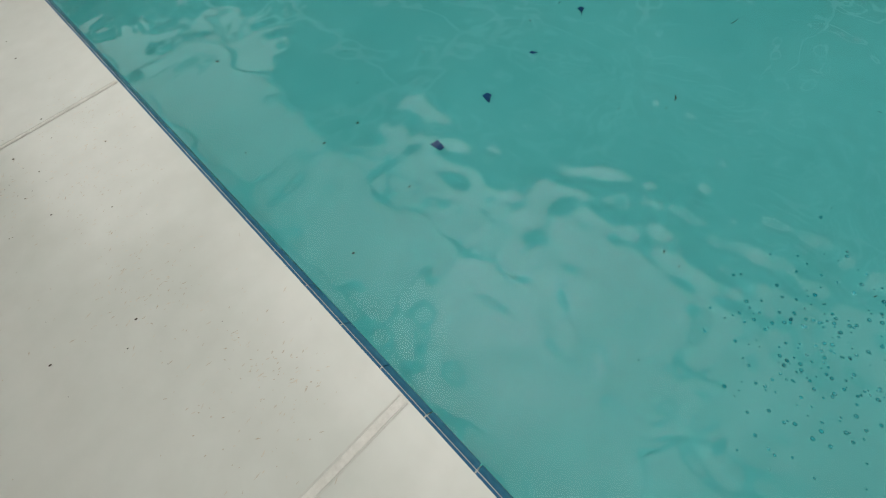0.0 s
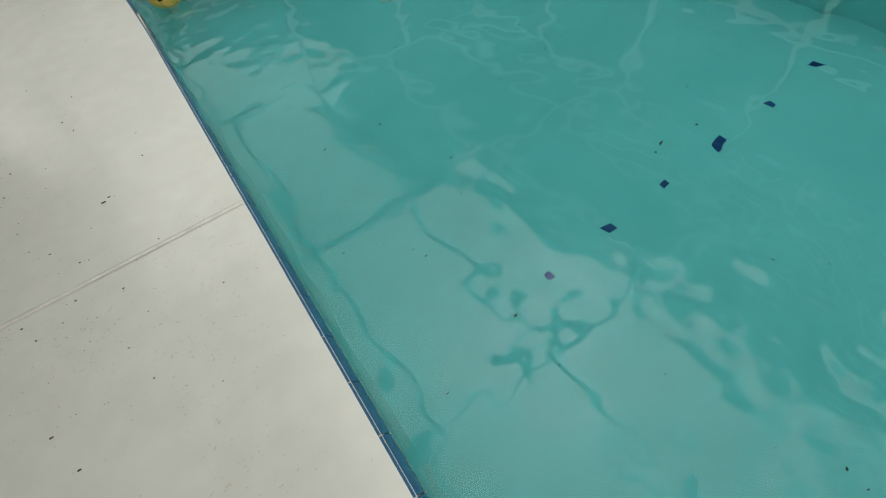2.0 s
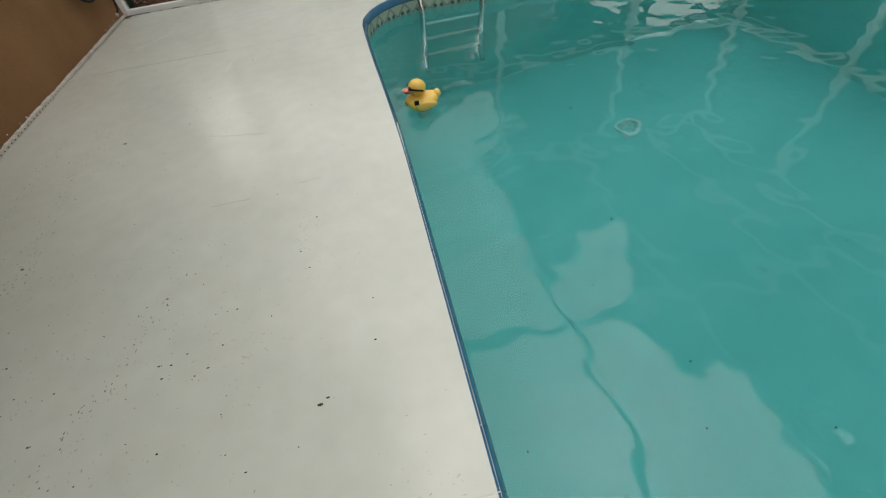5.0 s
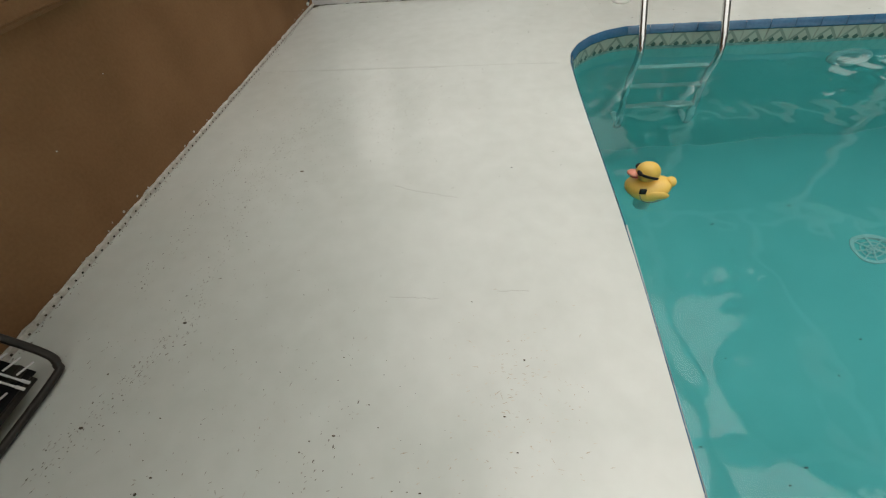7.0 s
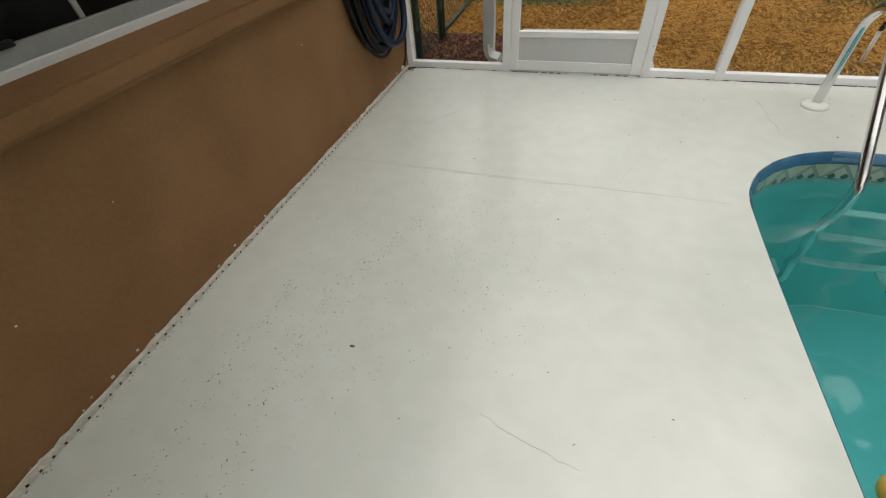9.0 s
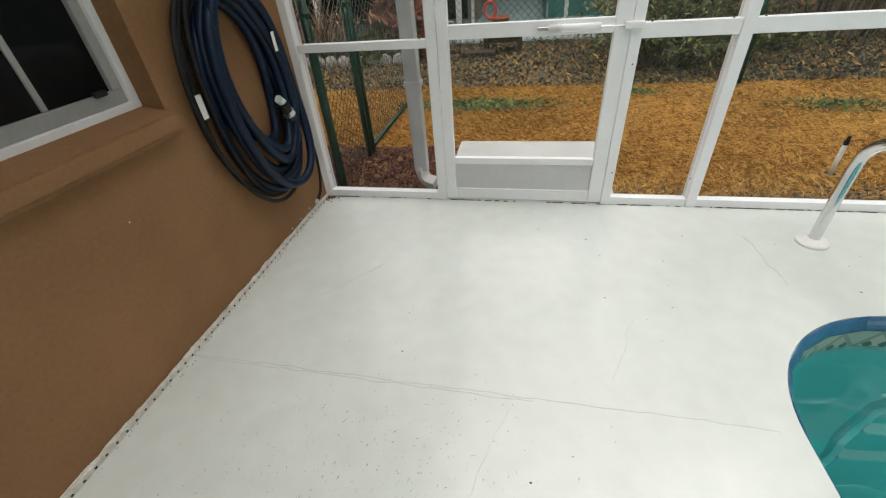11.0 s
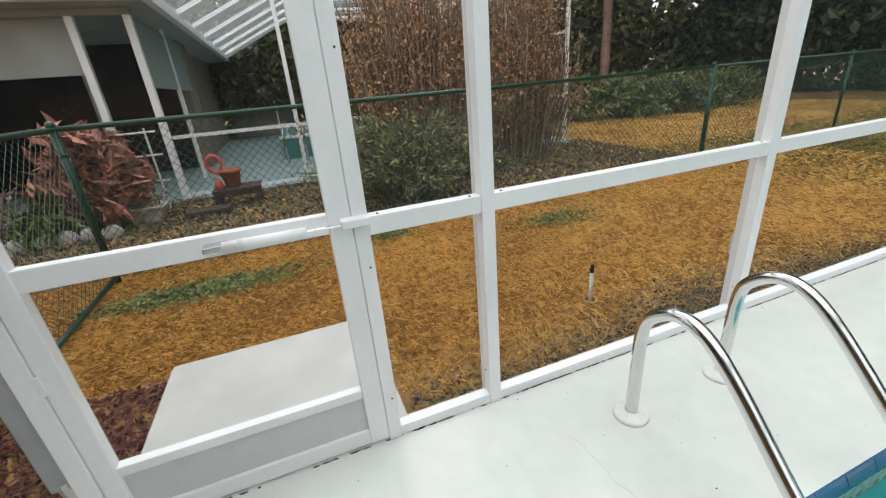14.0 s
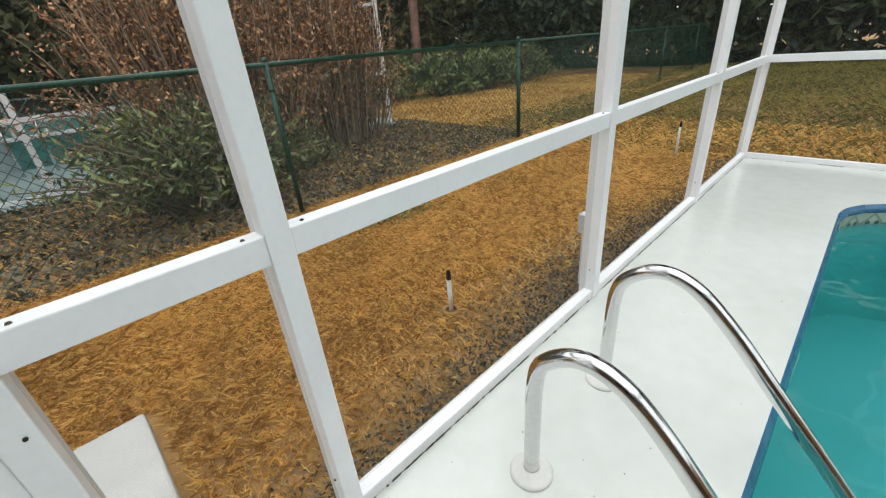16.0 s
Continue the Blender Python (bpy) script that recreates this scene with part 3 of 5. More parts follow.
def screen_wall(name, label, spans, posts, at, along):
    """A white framed insect-screen wall. along: 'x' or 'y'; at: its inner face. posts: (centre, width); spans: (from, to) bays with a rail."""
    root = thing(name, (at, -5, 0) if along == "y" else (3.4, at, 0), label, "screen wall", kind="structure")

    def bar(nm, a0, a1, d0, d1, z0, z1, lab=""):
        b = box(a0, a1, at + d0, at + d1, z0, z1, 0.003) if along == "x" else box(at + d0, at + d1, a0, a1, z0, z1, 0.003)
        return part(nm, b, M_WHITE, root, lab)

    for c, w in posts:
        p = bar("post", c - w / 2, c + w / 2, 0.0, 0.08, 0.0, TOP)
        for s in (-1, 1):
            for z in (0.03, 0.16):
                a = c + s * w * 0.5 + s * 0.001
                sb = ball((a, at + 0.03, z), (0.004, 0.004, 0.004), seg=6) if along == "x" else ball((at + 0.03, a, z), (0.004, 0.004, 0.004), seg=6)
                part("screw", sb, M_DIRT, p)
    for a0, a1, z0, z1 in spans:
        bar("sill", a0, a1, 0.006, 0.055, 0.0, 0.046)
        bar("rail", a0, a1, 0.004, 0.05, z0, z1)
        for s in (a0 + 0.035, a1 - 0.035):
            rl = ball((s, at + 0.02, z1), (0.005, 0.005, 0.004), seg=6) if along == "x" else ball((at + 0.02, s, z1), (0.005, 0.005, 0.004), seg=6)
            part("screw", rl, M_DIRT, root, "dark screw head")
        for q0, q1 in ((0.042, z0), (z1, TOP)):
            bq = box(a0, a1, at + 0.046, at + 0.0465, q0, q1) if along == "x" else box(at + 0.046, at + 0.0465, a0, a1, q0, q1)
            part("screen_panel", bq, M_SCREEN, root, "dark insect screen").visible_shadow = False
    lo, hi = (min(a for a, *_ in spans), max(b for _, b, *_ in spans))
    bar("header", lo - 0.05, hi + 0.05, 0.0, 0.062, TOP, TOP + 0.08)
    return root


P = [(0.022, 0.045), (0.775, 0.055), (1.722, 0.05), (2.168, 0.052), (3.645, 0.06), (5.28, 0.06), (6.80, 0.06)]
north_spans = [(P[0][0] + 0.022, P[1][0] - 0.027, 0.853, 0.893)] + [(P[i][0] + P[i][1] / 2, P[i + 1][0] - P[i + 1][1] / 2, 0.857, 0.92) for i in range(2, 6)]
screen_wall("screen_wall_north", "white aluminium framed insect-screen wall at the end of the deck", north_spans, P, -0.034, "x")
ey = [0.0 - 1.55 * i for i in range(8)]
screen_wall("screen_wall_east", "white aluminium framed insect-screen wall along the pool", [(b + 0.03, a - 0.03, 0.857, 0.92) for a, b in zip(ey, ey[1:])], [(y, 0.06) for y in ey[1:]], 6.77, "y")

# roof frame over the deck
roof_frame = thing("roof_frame", (3.4, -5, TOP + 0.08), "white aluminium beams of the screened roof", "roof frame", kind="structure")
for y in (-2.8, -5.05, -7.3, -9.55):
    part("beam", box(1.61, DX1, y - 0.04, y + 0.04, TOP - 0.06, TOP + 0.08, 0.003), M_WHITE, roof_frame)
for x in (3.5, 4.75, 6.0):
    part("purlin", box(x - 0.035, x + 0.035, DY0, 0.0, TOP + 0.0, TOP + 0.1, 0.003), M_WHITE, roof_frame)
part("carrier_beam", box(2.25, 2.32, DY0, 0.0, TOP, TOP + 0.1, 0.003), M_WHITE, roof_frame)

# screen door
door = thing("door_1", (1.25, 0.02, 0.01), "closed white screen door with a grey kick panel", "screen door", kind="structure")
for x0, x1 in ((0.805, 0.86), (1.625, 1.6965)):
    part("stile", box(x0, x1, -0.03, 0.012, 0.012, 2.1, 0.003), M_WHITE, door)
for z0, z1 in ((0.012, 0.078), (0.235, 0.272), (0.885, 0.948), (2.04, 2.1)):
    part("door_rail", box(0.86, 1.625, -0.026, 0.01, z0, z1, 0.003), M_WHITE, door)
part("kick_panel", box(0.86, 1.625, -0.014, -0.002, 0.078, 0.235), M_VINYL, door, "grey kick panel")
for z0, z1 in ((0.272, 0.885), (0.948, 2.04)):
    part("screen_panel", box(0.86, 1.625, 0.004, 0.0045, z0, z1), M_SCREEN, door, "dark insect screen").visible_shadow = False
part("lintel", box(0.80, 1.70, -0.03, 0.03, 2.105, 2.17, 0.003), M_WHITE, door)
part("screen_panel", box(0.80, 1.70, 0.004, 0.0045, 2.17, TOP), M_SCREEN, door).visible_shadow = False
closer = part("door_closer", tube([(1.335, -0.064, 0.918), (1.56, -0.064, 0.918)], 0.0165, 16), M_WHITE, door, "white pneumatic door closer", True)
part("closer_rod", tube([(1.56, -0.064, 0.918), (1.70, -0.06, 0.918)], 0.005, 8), M_CHROME, closer)
part("closer_bracket", box(1.66, 1.745, -0.072, -0.03, 0.905, 0.931, 0.003), M_WHITE, closer)
part("closer_bracket", box(1.285, 1.345, -0.07, -0.024, 0.909, 0.927, 0.003), M_CHROME, closer)
part("closer_ring", tube([(1.375, -0.064, 0.918), (1.39, -0.064, 0.918)], 0.0185, 16), M_CLEARGREY, closer)
latch = part("latch", box(0.765, 0.79, -0.052, -0.033, 1.185, 1.235, 0.004), M_WHITE, door, "small white door latch")
part("latch_lever", tube([(0.777, -0.052, 1.225), (0.777, -0.067, 1.215), (0.78, -0.067, 1.19)], 0.005, 8), M_CHROME, latch)
for z in (0.14, 0.62, 1.0):
    part("hinge", box(0.797, 0.812, -0.037, -0.028, z - 0.03, z + 0.03, 0.002), M_WHITE, door, "white hinge")
for z in (0.2, 0.75, 1.4):
    part("screw", ball((1.73, -0.035, z), (0.004, 0.003, 0.004), seg=6), M_DIRT, door)

# ---- ground outside ----
GZ = -0.05
bm = bmesh.new()
rim = [bm.verts.new((x, y, GZ - 0.012)) for x, y in ((-400, -400), (400, -400), (400, 400), (-400, 400))]
lot = [bm.verts.new((x, y, GZ - 0.012)) for x, y in ((-8.05, DY0 - 0.1), (DX1 + 0.07, DY0 - 0.1), (DX1 + 0.07, 0.05), (-8.05, 0.05))]
edges = [bm.edges.new((a, b)) for ring in (rim, lot) for a, b in zip(ring, ring[1:] + ring[:1])]
bmesh.ops.triangle_fill(bm, edges=edges, use_beauty=True)
for f in bm.faces:
    if f.normal.z < 0:
        f.normal_flip()
ground = tagged(new("ground", put(bm, M_SOIL, name="ground")), "brown thatch and soil of the dry lawn", "ground", kind="structure")

# ---- pool things ----
def ladder():
    root = thing("pool_ladder", (2.87, -0.6, 0.0), "polished stainless steel pool ladder with two hooped rails", "pool ladder")
    for x, f in ((2.615, -0.335), (3.125, -0.325)):
        d = f + 0.33
        pts = curve_points([(x, f, 0.0), (x, f - 0.0, 0.2), (x, f - 0.005, 0.40), (x, -0.37 + d, 0.48), (x, -0.46 + d, 0.535), (x, -0.56 + d, 0.515), (x, -0.67 + d, 0.42), (x, -0.82 + d, 0.25), (x, -0.99 + d, 0.055), (x, -1.06 + d, -0.04), (x, -1.075, -0.16), (x, -1.05, -0.3), (x, -1.02, -0.5), (x, -1.02, -1.2)], 8)
        rail = part("rail", tube(pts, 0.0235, 16), M_CHROME, root, smooth=True)
        part("flange", lathe([(0.0, 0.0), (0.066, 0.0), (0.066, 0.008), (0.058, 0.016), (0.034, 0.024), (0.028, 0.03), (0.024, 0.03)], (x, f, 0.0), 28), M_PVC, rail, "white flange cover", True)
        part("rubber_foot", tube([(x, -1.02, -1.2), (x, -0.86, -1.2)], 0.022, 10), M_PVC, rail)
    for z in (-0.32, -0.62, -0.92):
        part("tread", box(2.63, 3.115, -1.045, -0.995, z, z + 0.022, 0.006), M_CLEARGREY, root, "pale ribbed tread")


ladder()


def duck(at, turn):
    root = thing("duck_float", at, "yellow rubber duck chlorine float with dark sunglasses", "pool float")
    m = Matrix.Rotation(radians(turn), 4, "Z")

    def p(name, bm, mat, lab="", parent=None):
        bmesh.ops.transform(bm, matrix=Matrix.Translation(at) @ m @ Matrix.Scale(0.94, 4), verts=bm.verts)
        return part(name, bm, mat, parent or root, lab, True)

    b = ball((0, 0, 0.035), (0.108, 0.082, 0.056))
    for v in b.verts:
        v.co.z += 0.03 * max(0, -v.co.x / 0.1) ** 2 + 0.014 * max(0, v.co.x / 0.1)
    p("body", b, M_DUCK)
    p("tail", ball((-0.098, 0, 0.078), (0.024, 0.03, 0.024)), M_DUCK)
    for s in (-1, 1):
        p("wing", ball((-0.03, s * 0.07, 0.047), (0.055, 0.013, 0.022)), M_DUCK)
        p("wing_line", tube(curve_points([(0.05, s * 0.072, 0.05), (0.035, s * 0.084, 0.026), (-0.005, s * 0.088, 0.018), (-0.05, s * 0.078, 0.026)], 4), 0.002, 6), M_CURTAIN)
    head = p("head", ball((0.022, 0, 0.135), (0.056, 0.05, 0.05)), M_DUCK)
    p("beak", ball((0.084, 0, 0.128), (0.032, 0.028, 0.011)), M_BEAK, "pink-orange beak", head)
    p("lower_beak", ball((0.076, 0, 0.114), (0.026, 0.024, 0.008)), M_RED, "red lower beak", head)
    for s in (-1, 1):
        p("lens", ball((0.0655, s * 0.023, 0.145), (0.011, 0.021, 0.011)), M_BLACK, "black sunglass lens", head)
        p("temple", tube(curve_points([(0.07, s * 0.03, 0.147), (0.05, s * 0.047, 0.145), (0.015, s * 0.053, 0.138), (-0.012, s * 0.048, 0.13)], 4), 0.006, 8), M_BLACK, "", head)
        p("bow_tie", box(0.026, 0.056, s * 0.071 - 0.006, s * 0.071 + 0.006, 0.058, 0.086, 0.003), M_BLACK, "dark square tie")
    p("dispenser", lathe([(0, -0.13), (0.038, -0.13), (0.04, -0.1), (0.04, 0.0), (0.03, 0.01)], (0, 0, 0), 20), M_CLEARGREY, "cloudy white tablet holder under water")


duck((2.355, -2.45, WATER - 0.005), 178)

# step marks: navy tiles on the pool floor
for x in (3.22, 3.66, 4.10, 4.54, 4.98, 5.42):
    part("step_mark", box(x - 0.025, x + 0.025, -5.11, -5.06, floor_z(-5.08) - 0.004, floor_z(-5.08) + 0.005, 0.001), M_NAVY, pool, "navy blue marker tile")

# drain grate
dz = floor_z(-1.96)
drain = thing("pool_drain", (4.15, -1.96, dz), "round white slotted drain cover on the pool floor", "drain cover")
part("rim", lathe([(0.085, 0), (0.115, 0), (0.112, 0.012), (0.09, 0.016), (0.085, 0.0)], (4.15, -1.96, dz), 28), M_PVC, drain)
for r in (0.03, 0.058):
    part("ring", tube([(4.15 + r * math.cos(a), -1.96 + r * math.sin(a), dz + 0.012) for a in np.linspace(0, 2 * math.pi, 20)[:-1]], 0.004, 6, True), M_PVC, drain)
for k in range(8):
    a = k * math.pi / 4
    part("spoke", tube([(4.15, -1.96, dz + 0.012), (4.15 + 0.09 * math.cos(a), -1.96 + 0.09 * math.sin(a), dz + 0.012)], 0.005, 6), M_PVC, drain)
part("sump", lathe([(0, 0.002), (0.085, 0.002)], (4.15, -1.96, dz), 24), M_POOL, drain)

# underwater lamp on the end wall
lamp = thing("pool_light", (4.12, PY1 - SHELL - 0.01, -0.62), "round white rimmed underwater pool light", "pool light")
ring = lathe([(0.085, 0), (0.145, 0), (0.14, 0.02), (0.095, 0.03), (0.085, 0.0)], (0, 0, 0), 28)
bmesh.ops.transform(ring, matrix=Matrix.Translation((4.12, PY1 - SHELL, -0.5)) @ Matrix.Rotation(radians(90), 4, "X"), verts=ring.verts)
part("rim", ring, M_PVC, lamp, smooth=True)
ring = lathe([(0, 0.012), (0.05, 0.01), (0.08, 0.002)], (0, 0, 0), 28)
bmesh.ops.transform(ring, matrix=Matrix.Translation((4.12, PY1 - SHELL, -0.5)) @ Matrix.Rotation(radians(90), 4, "X"), verts=ring.verts)
part("lens", ring, M_CLEARGREY, lamp, smooth=True)

# ---- things on the deck ----
def hose_coil():
    """Loops that share one hanging point and sag by different lengths."""
    root = thing("hose_coil", (0.06, -0.47, 0.24), "thick navy pool hose coiled and hung on the brown wall", "hose coil")
    r = random.Random(8)
    for k in range(7):
        f = k / 6
        left, right = -0.675 - 0.085 * f + r.uniform(-0.006, 0.006), -0.365 + 0.155 * f + r.uniform(-0.012, 0.012)
        low, high = 0.555 - 0.285 * f + r.uniform(-0.012, 0.012), 1.15 + 0.018 * (k % 3) + r.uniform(-0.006, 0.006)
        cy, cz, ay, az = (left + right) / 2, (low + high) / 2, (right - left) / 2, (high - low) / 2
        x = 0.032 + 0.034 * (k % 3) + 0.008 * r.random()
        pts = []
        for i in range(24):
            a = 2 * math.pi * i / 24
            sag = max(0, -math.sin(a))
            pts.append((x + 0.010 * math.sin(3 * a + k) + 0.022 * sag * (k % 2), cy + ay * math.cos(a) * (1 + 0.04 * math.sin(a + k)) - 0.05 * math.sin(a), cz + az * math.sin(a) * (1 + 0.025 * math.cos(2 * a + k))))
        line = curve_points(pts, 6, True)
        rad = [0.0205 + 0.0013 * (i % 2) for i in range(len(line))]
        part("hose_loop", tube(line, rad, 12, True), M_HOSE, root, smooth=True)
    part("hose_cuff", tube([(0.1, -0.385, 0.70), (0.105, -0.345, 0.61)], 0.025, 12), M_BLACK, root, "black swivel cuff")
    part("hose_cuff", tube([(0.1, -0.41, 0.725), (0.1, -0.37, 0.69)], 0.019, 12), M_CLEARGREY, root, "grey coupling")
    part("coupling_ring", tube([(0.102, -0.362, 0.655), (0.104, -0.352, 0.632)], 0.0275, 12), M_CLEARGREY, root)
    part("label", box(0.128, 0.130, -0.365, -0.342, 0.92, 1.0, 0.001), M_PVC, root, "white label tag")


def cable_coil():
    root = thing("cable_coil", (0.03, -0.55, 0.2), "black thin hose loops hung behind the navy coil", "cable coil")
    for k in range(6):
        ay, az, x = 0.245 + 0.018 * k, 0.44 + 0.013 * k, 0.018 + 0.016 * (k % 3)
        pts = [(x + 0.006 * math.sin(2 * a + k), -0.51 - 0.004 * k + ay * math.cos(a) + 0.008 * math.sin(3 * a + 2 * k) - 0.03 * math.sin(a), 0.765 + az * math.sin(a) + 0.01 * math.cos(2 * a + k)) for a in np.linspace(0, 2 * math.pi, 25)[:-1]]
        part("cable_loop", tube(curve_points(pts, 4, True), 0.0095, 8, True), M_BLACK, root, smooth=True)
    tail = curve_points([(0.03, -0.2, 0.95), (0.03, -0.13, 0.70), (0.03, -0.1, 0.44), (0.03, -0.095, 0.24), (0.035, -0.15, 0.11), (0.04, -0.23, 0.075)], 5)
    part("cable_end", tube(tail, 0.0085, 8), M_BLACK, root, smooth=True)
    part("end_fitting", tube([(0.04, -0.225, 0.078), (0.042, -0.245, 0.072)], 0.011, 8), M_CLEARGREY, root, "pale end fitting")
    part("label", box(0.05, 0.052, -0.85, -0.82, 0.77, 0.86, 0.001), M_PVC, root, "white label tag")


hose_coil()
cable_coil()


def folded_lounger():
    root = thing("folded_lounger", (0.15, -4.1, 0.0), "folded black lounge chair with white elastic cords leaning on the wall", "lounge chair")
    # its plane leans from the deck at x 0.27 up to the wall
    def q(u, v, out=0.0):
        """u along the wall from the near corner, v up the leaning plane."""
        return Vector((0.255 - 0.62 * v + 0.78 * out, -3.49 - u, 0.02 + 0.78 * v + 0.62 * out))

    loop = curve_points([q(0.02, 0.018), q(0.08, 0.0), q(0.5, 0), q(0.95, 0), q(1.03, 0.06), q(1.03, 0.22), q(1.03, 0.36), q(0.95, 0.41), q(0.5, 0.41), q(0.06, 0.41), q(0.0, 0.36), q(0.0, 0.22), q(0.0, 0.07)], 6, True)
    part("frame", tube(loop, 0.0125, 12, True), M_CHAIR, root, smooth=True)
    part("side_bar", tube([q(0.08, 0.045, 0.015), q(0.95, 0.045, 0.015)], 0.0105, 10), M_CHAIR, root, smooth=True)
    part("cross_bar", tube([q(0.40, 0.05, 0.012), q(0.40, 0.38, 0.012)], 0.0115, 10), M_CHAIR, root, smooth=True)
    fab = bmesh.new()
    vs = [fab.verts.new(q(u, v, 0.012)) for u, v in ((0.06, 0.05), (0.95, 0.05), (0.95, 0.385), (0.06, 0.385))]
    fab.faces.new(vs)
    bmesh.ops.solidify(fab, geom=fab.faces[:], thickness=0.004)
    part("fabric", fab, M_BLACK, root, "black sling fabric")
    for u in (0.10, 0.12):
        part("long_cord", tube([q(u, 0.06, 0.032), q(u - 0.004, 0.39, 0.032)], 0.0032, 6), M_CORD, root, "white elastic cord")
        part("cord_clip", tube([q(u, 0.045, 0.033), q(u, 0.068, 0.033)], 0.0048, 8), M_CORD, root)
    for i in range(9):
        v = 0.085 + 0.034 * i
        part("cord", tube([q(0.04, v - 0.012, 0.026), q(0.09, v, 0.03)], 0.003, 6), M_CORD, root, "white elastic cord")
        part("cord", tube([q(0.14, v - 0.01, 0.026), q(0.25, v + 0.012, 0.024)], 0.003, 6), M_CORD, root, "white elastic cord")
    part("ratchet", box(0.185, 0.225, -3.60, -3.55, 0.085, 0.115, 0.006), M_CHAIR, root)


folded_lounger()

# grit on the deck
rg = np.random.default_rng(11)
bm = bmesh.new()
spots = [(1.753, -4.18, 0.013), (1.775, -4.165, 0.009), (1.476, -3.774, 0.006), (1.446, -3.905, 0.006), (1.411, -3.975, 0.007), (1.374, -3.992, 0.006), (1.272, -3.974, 0.007), (1.215, -3.654, 0.008), (1.723, -3.661, 0.005), (1.69, -3.57, 0.006), (0.44, -3.686, 0.012), (0.572, -3.319, 0.012), (0.716, -2.457, 0.016), (2.624, -0.689, 0.007), (1.792, -5.483, 0.007), (1.576, -5.433, 0.007), (1.56, -4.306, 0.006), (1.455, -4.553, 0.006), (1.493, -4.943, 0.009), (1.542, -5.066, 0.008), (1.749, -4.949, 0.005), (1.738, -4.602, 0.006), (1.606, -4.553, 0.006)]
for x, y, s in spots:
    ball((x, y, 0.001), (s * 0.7, s * 0.35, 0.002), bm, 6)
for i in range(420):
    k = rg.random()
    if k < 0.45:
        c = ((1.6, -4.65), (1.35, -3.95), (0.6, -3.5), (0.5, -2.6), (0.9, -3.9), (1.25, -3.6), (1.2, -4.9))[rg.integers(7)]
        x, y = c[0] + rg.normal() * 0.16, c[1] + rg.normal() * 0.16
    else:
        x, y = rg.uniform(0.05, 2.1), rg.uniform(-7.2, -0.1)
    if x < 0.04 or x > 2.12:
        continue
    s = abs(rg.normal()) * 0.0010 + 0.0005
    ball((x, y, 0.0005), (s * rg.uniform(0.8, 2.2), s * rg.uniform(0.6, 1.4), 0.0015), bm, 5)
sc, dk = bmesh.new(), bmesh.new()
for i in range(1900):
    # scuffs drawn out along the walk
    c = ((0.55, -2.5), (0.8, -2.1), (0.5, -3.3), (0.95, -3.6), (0.9, -1.75), (1.2, -4.3), (0.35, -3.9), (0.6, -1.85), (0.5, -2.1), (0.75, -1.6), (1.05, -1.75), (1.2, -1.9))[rg.integers(12)]
    x, y = c[0] + rg.normal() * 0.17, c[1] + rg.normal() * 0.24
    a, l, w = rg.normal() * 0.5 + 1.3, abs(rg.normal()) * 0.0035 + 0.0012, rg.uniform(0.0006, 0.002)
    if x < 0.03:
        continue
    c, s = math.cos(a), math.sin(a)
    q = [sc.verts.new((x + u * c - v * s, y + u * s + v * c, 0.0008)) for u, v in ((-l, 0), (0, -w), (l, 0), (0, w))]
    sc.faces.new(q)
for x0, y0, x1, y1, n in ((0.40, -3.83, 0.58, -3.3, 90), (0.58, -3.3, 0.5, -2.4, 60), (0.5, -2.3, 0.75, -1.75, 70), (0.95, -4.3, 1.25, -3.6, 50), (0.3, -3.2, 0.35, -2.2, 60)):
    # darker marks dragged along the way past the wall
    for i in range(n * 2):
        t = rg.random()
        x, y, a = x0 + (x1 - x0) * t + rg.normal() * 0.025, y0 + (y1 - y0) * t + rg.normal() * 0.04, math.atan2(y1 - y0, x1 - x0) + rg.normal() * 0.4
        l, w = abs(rg.normal()) * 0.0025 + 0.0012, rg.uniform(0.0009, 0.0028)
        c, d = math.cos(a), math.sin(a)
        dk.faces.new([dk.verts.new((x + u * c - v * d, y + u * d + v * c, 0.0009)) for u, v in ((-l, 0), (0, -w), (l, 0), (0, w))])
tagged(new("deck_drag_marks", put(dk, M_DRAG, name="deck_drag_marks")), "dark drag marks dotted along the deck", "scuff marks", kind="stuff")
wr = bmesh.new()
for i in range(1500):
    # worn tan pits near the pool's edge
    c = ((1.95, -5.9), (1.85, -5.4), (1.9, -4.95), (1.6, -4.7), (2.0, -4.6), (1.75, -3.5), (1.3, -5.3), (1.5, -3.9))[rg.integers(8)]
    x, y, l, w, a = c[0] + rg.normal() * 0.1, c[1] + rg.normal() * 0.13, abs(rg.normal()) * 0.004 + 0.0012, rg.uniform(0.0006, 0.0018), rg.normal() * 0.5
    if x > 2.14:
        continue
    c, d = math.cos(a), math.sin(a)
    wr.faces.new([wr.verts.new((x + u * c - v * d, y + u * d + v * c, 0.0007)) for u, v in ((-l, 0), (0, -w), (l, 0), (0, w))])
tagged(new("deck_pits", put(wr, M_WEAR, name="deck_pits")), "small tan worn pits in the deck paint", "worn paint", kind="stuff")
tagged(new("deck_scuffs", put(sc, M_SCUFF, name="deck_scuffs")), "faint grey scuff marks on the white deck", "scuff marks", kind="stuff")
for i in range(60):
    x, y, s = rg.uniform(2.2, 6.6), rg.uniform(-0.75, -0.05), abs(rg.normal()) * 0.0012 + 0.0006
    ball((x, y, 0.0005), (s, s, 0.0015), bm, 5)
tagged(new("deck_grit", put(bm, M_DIRT, name="deck_grit")), "dark specks of grit and leaf bits on the deck", "grit", kind="stuff")

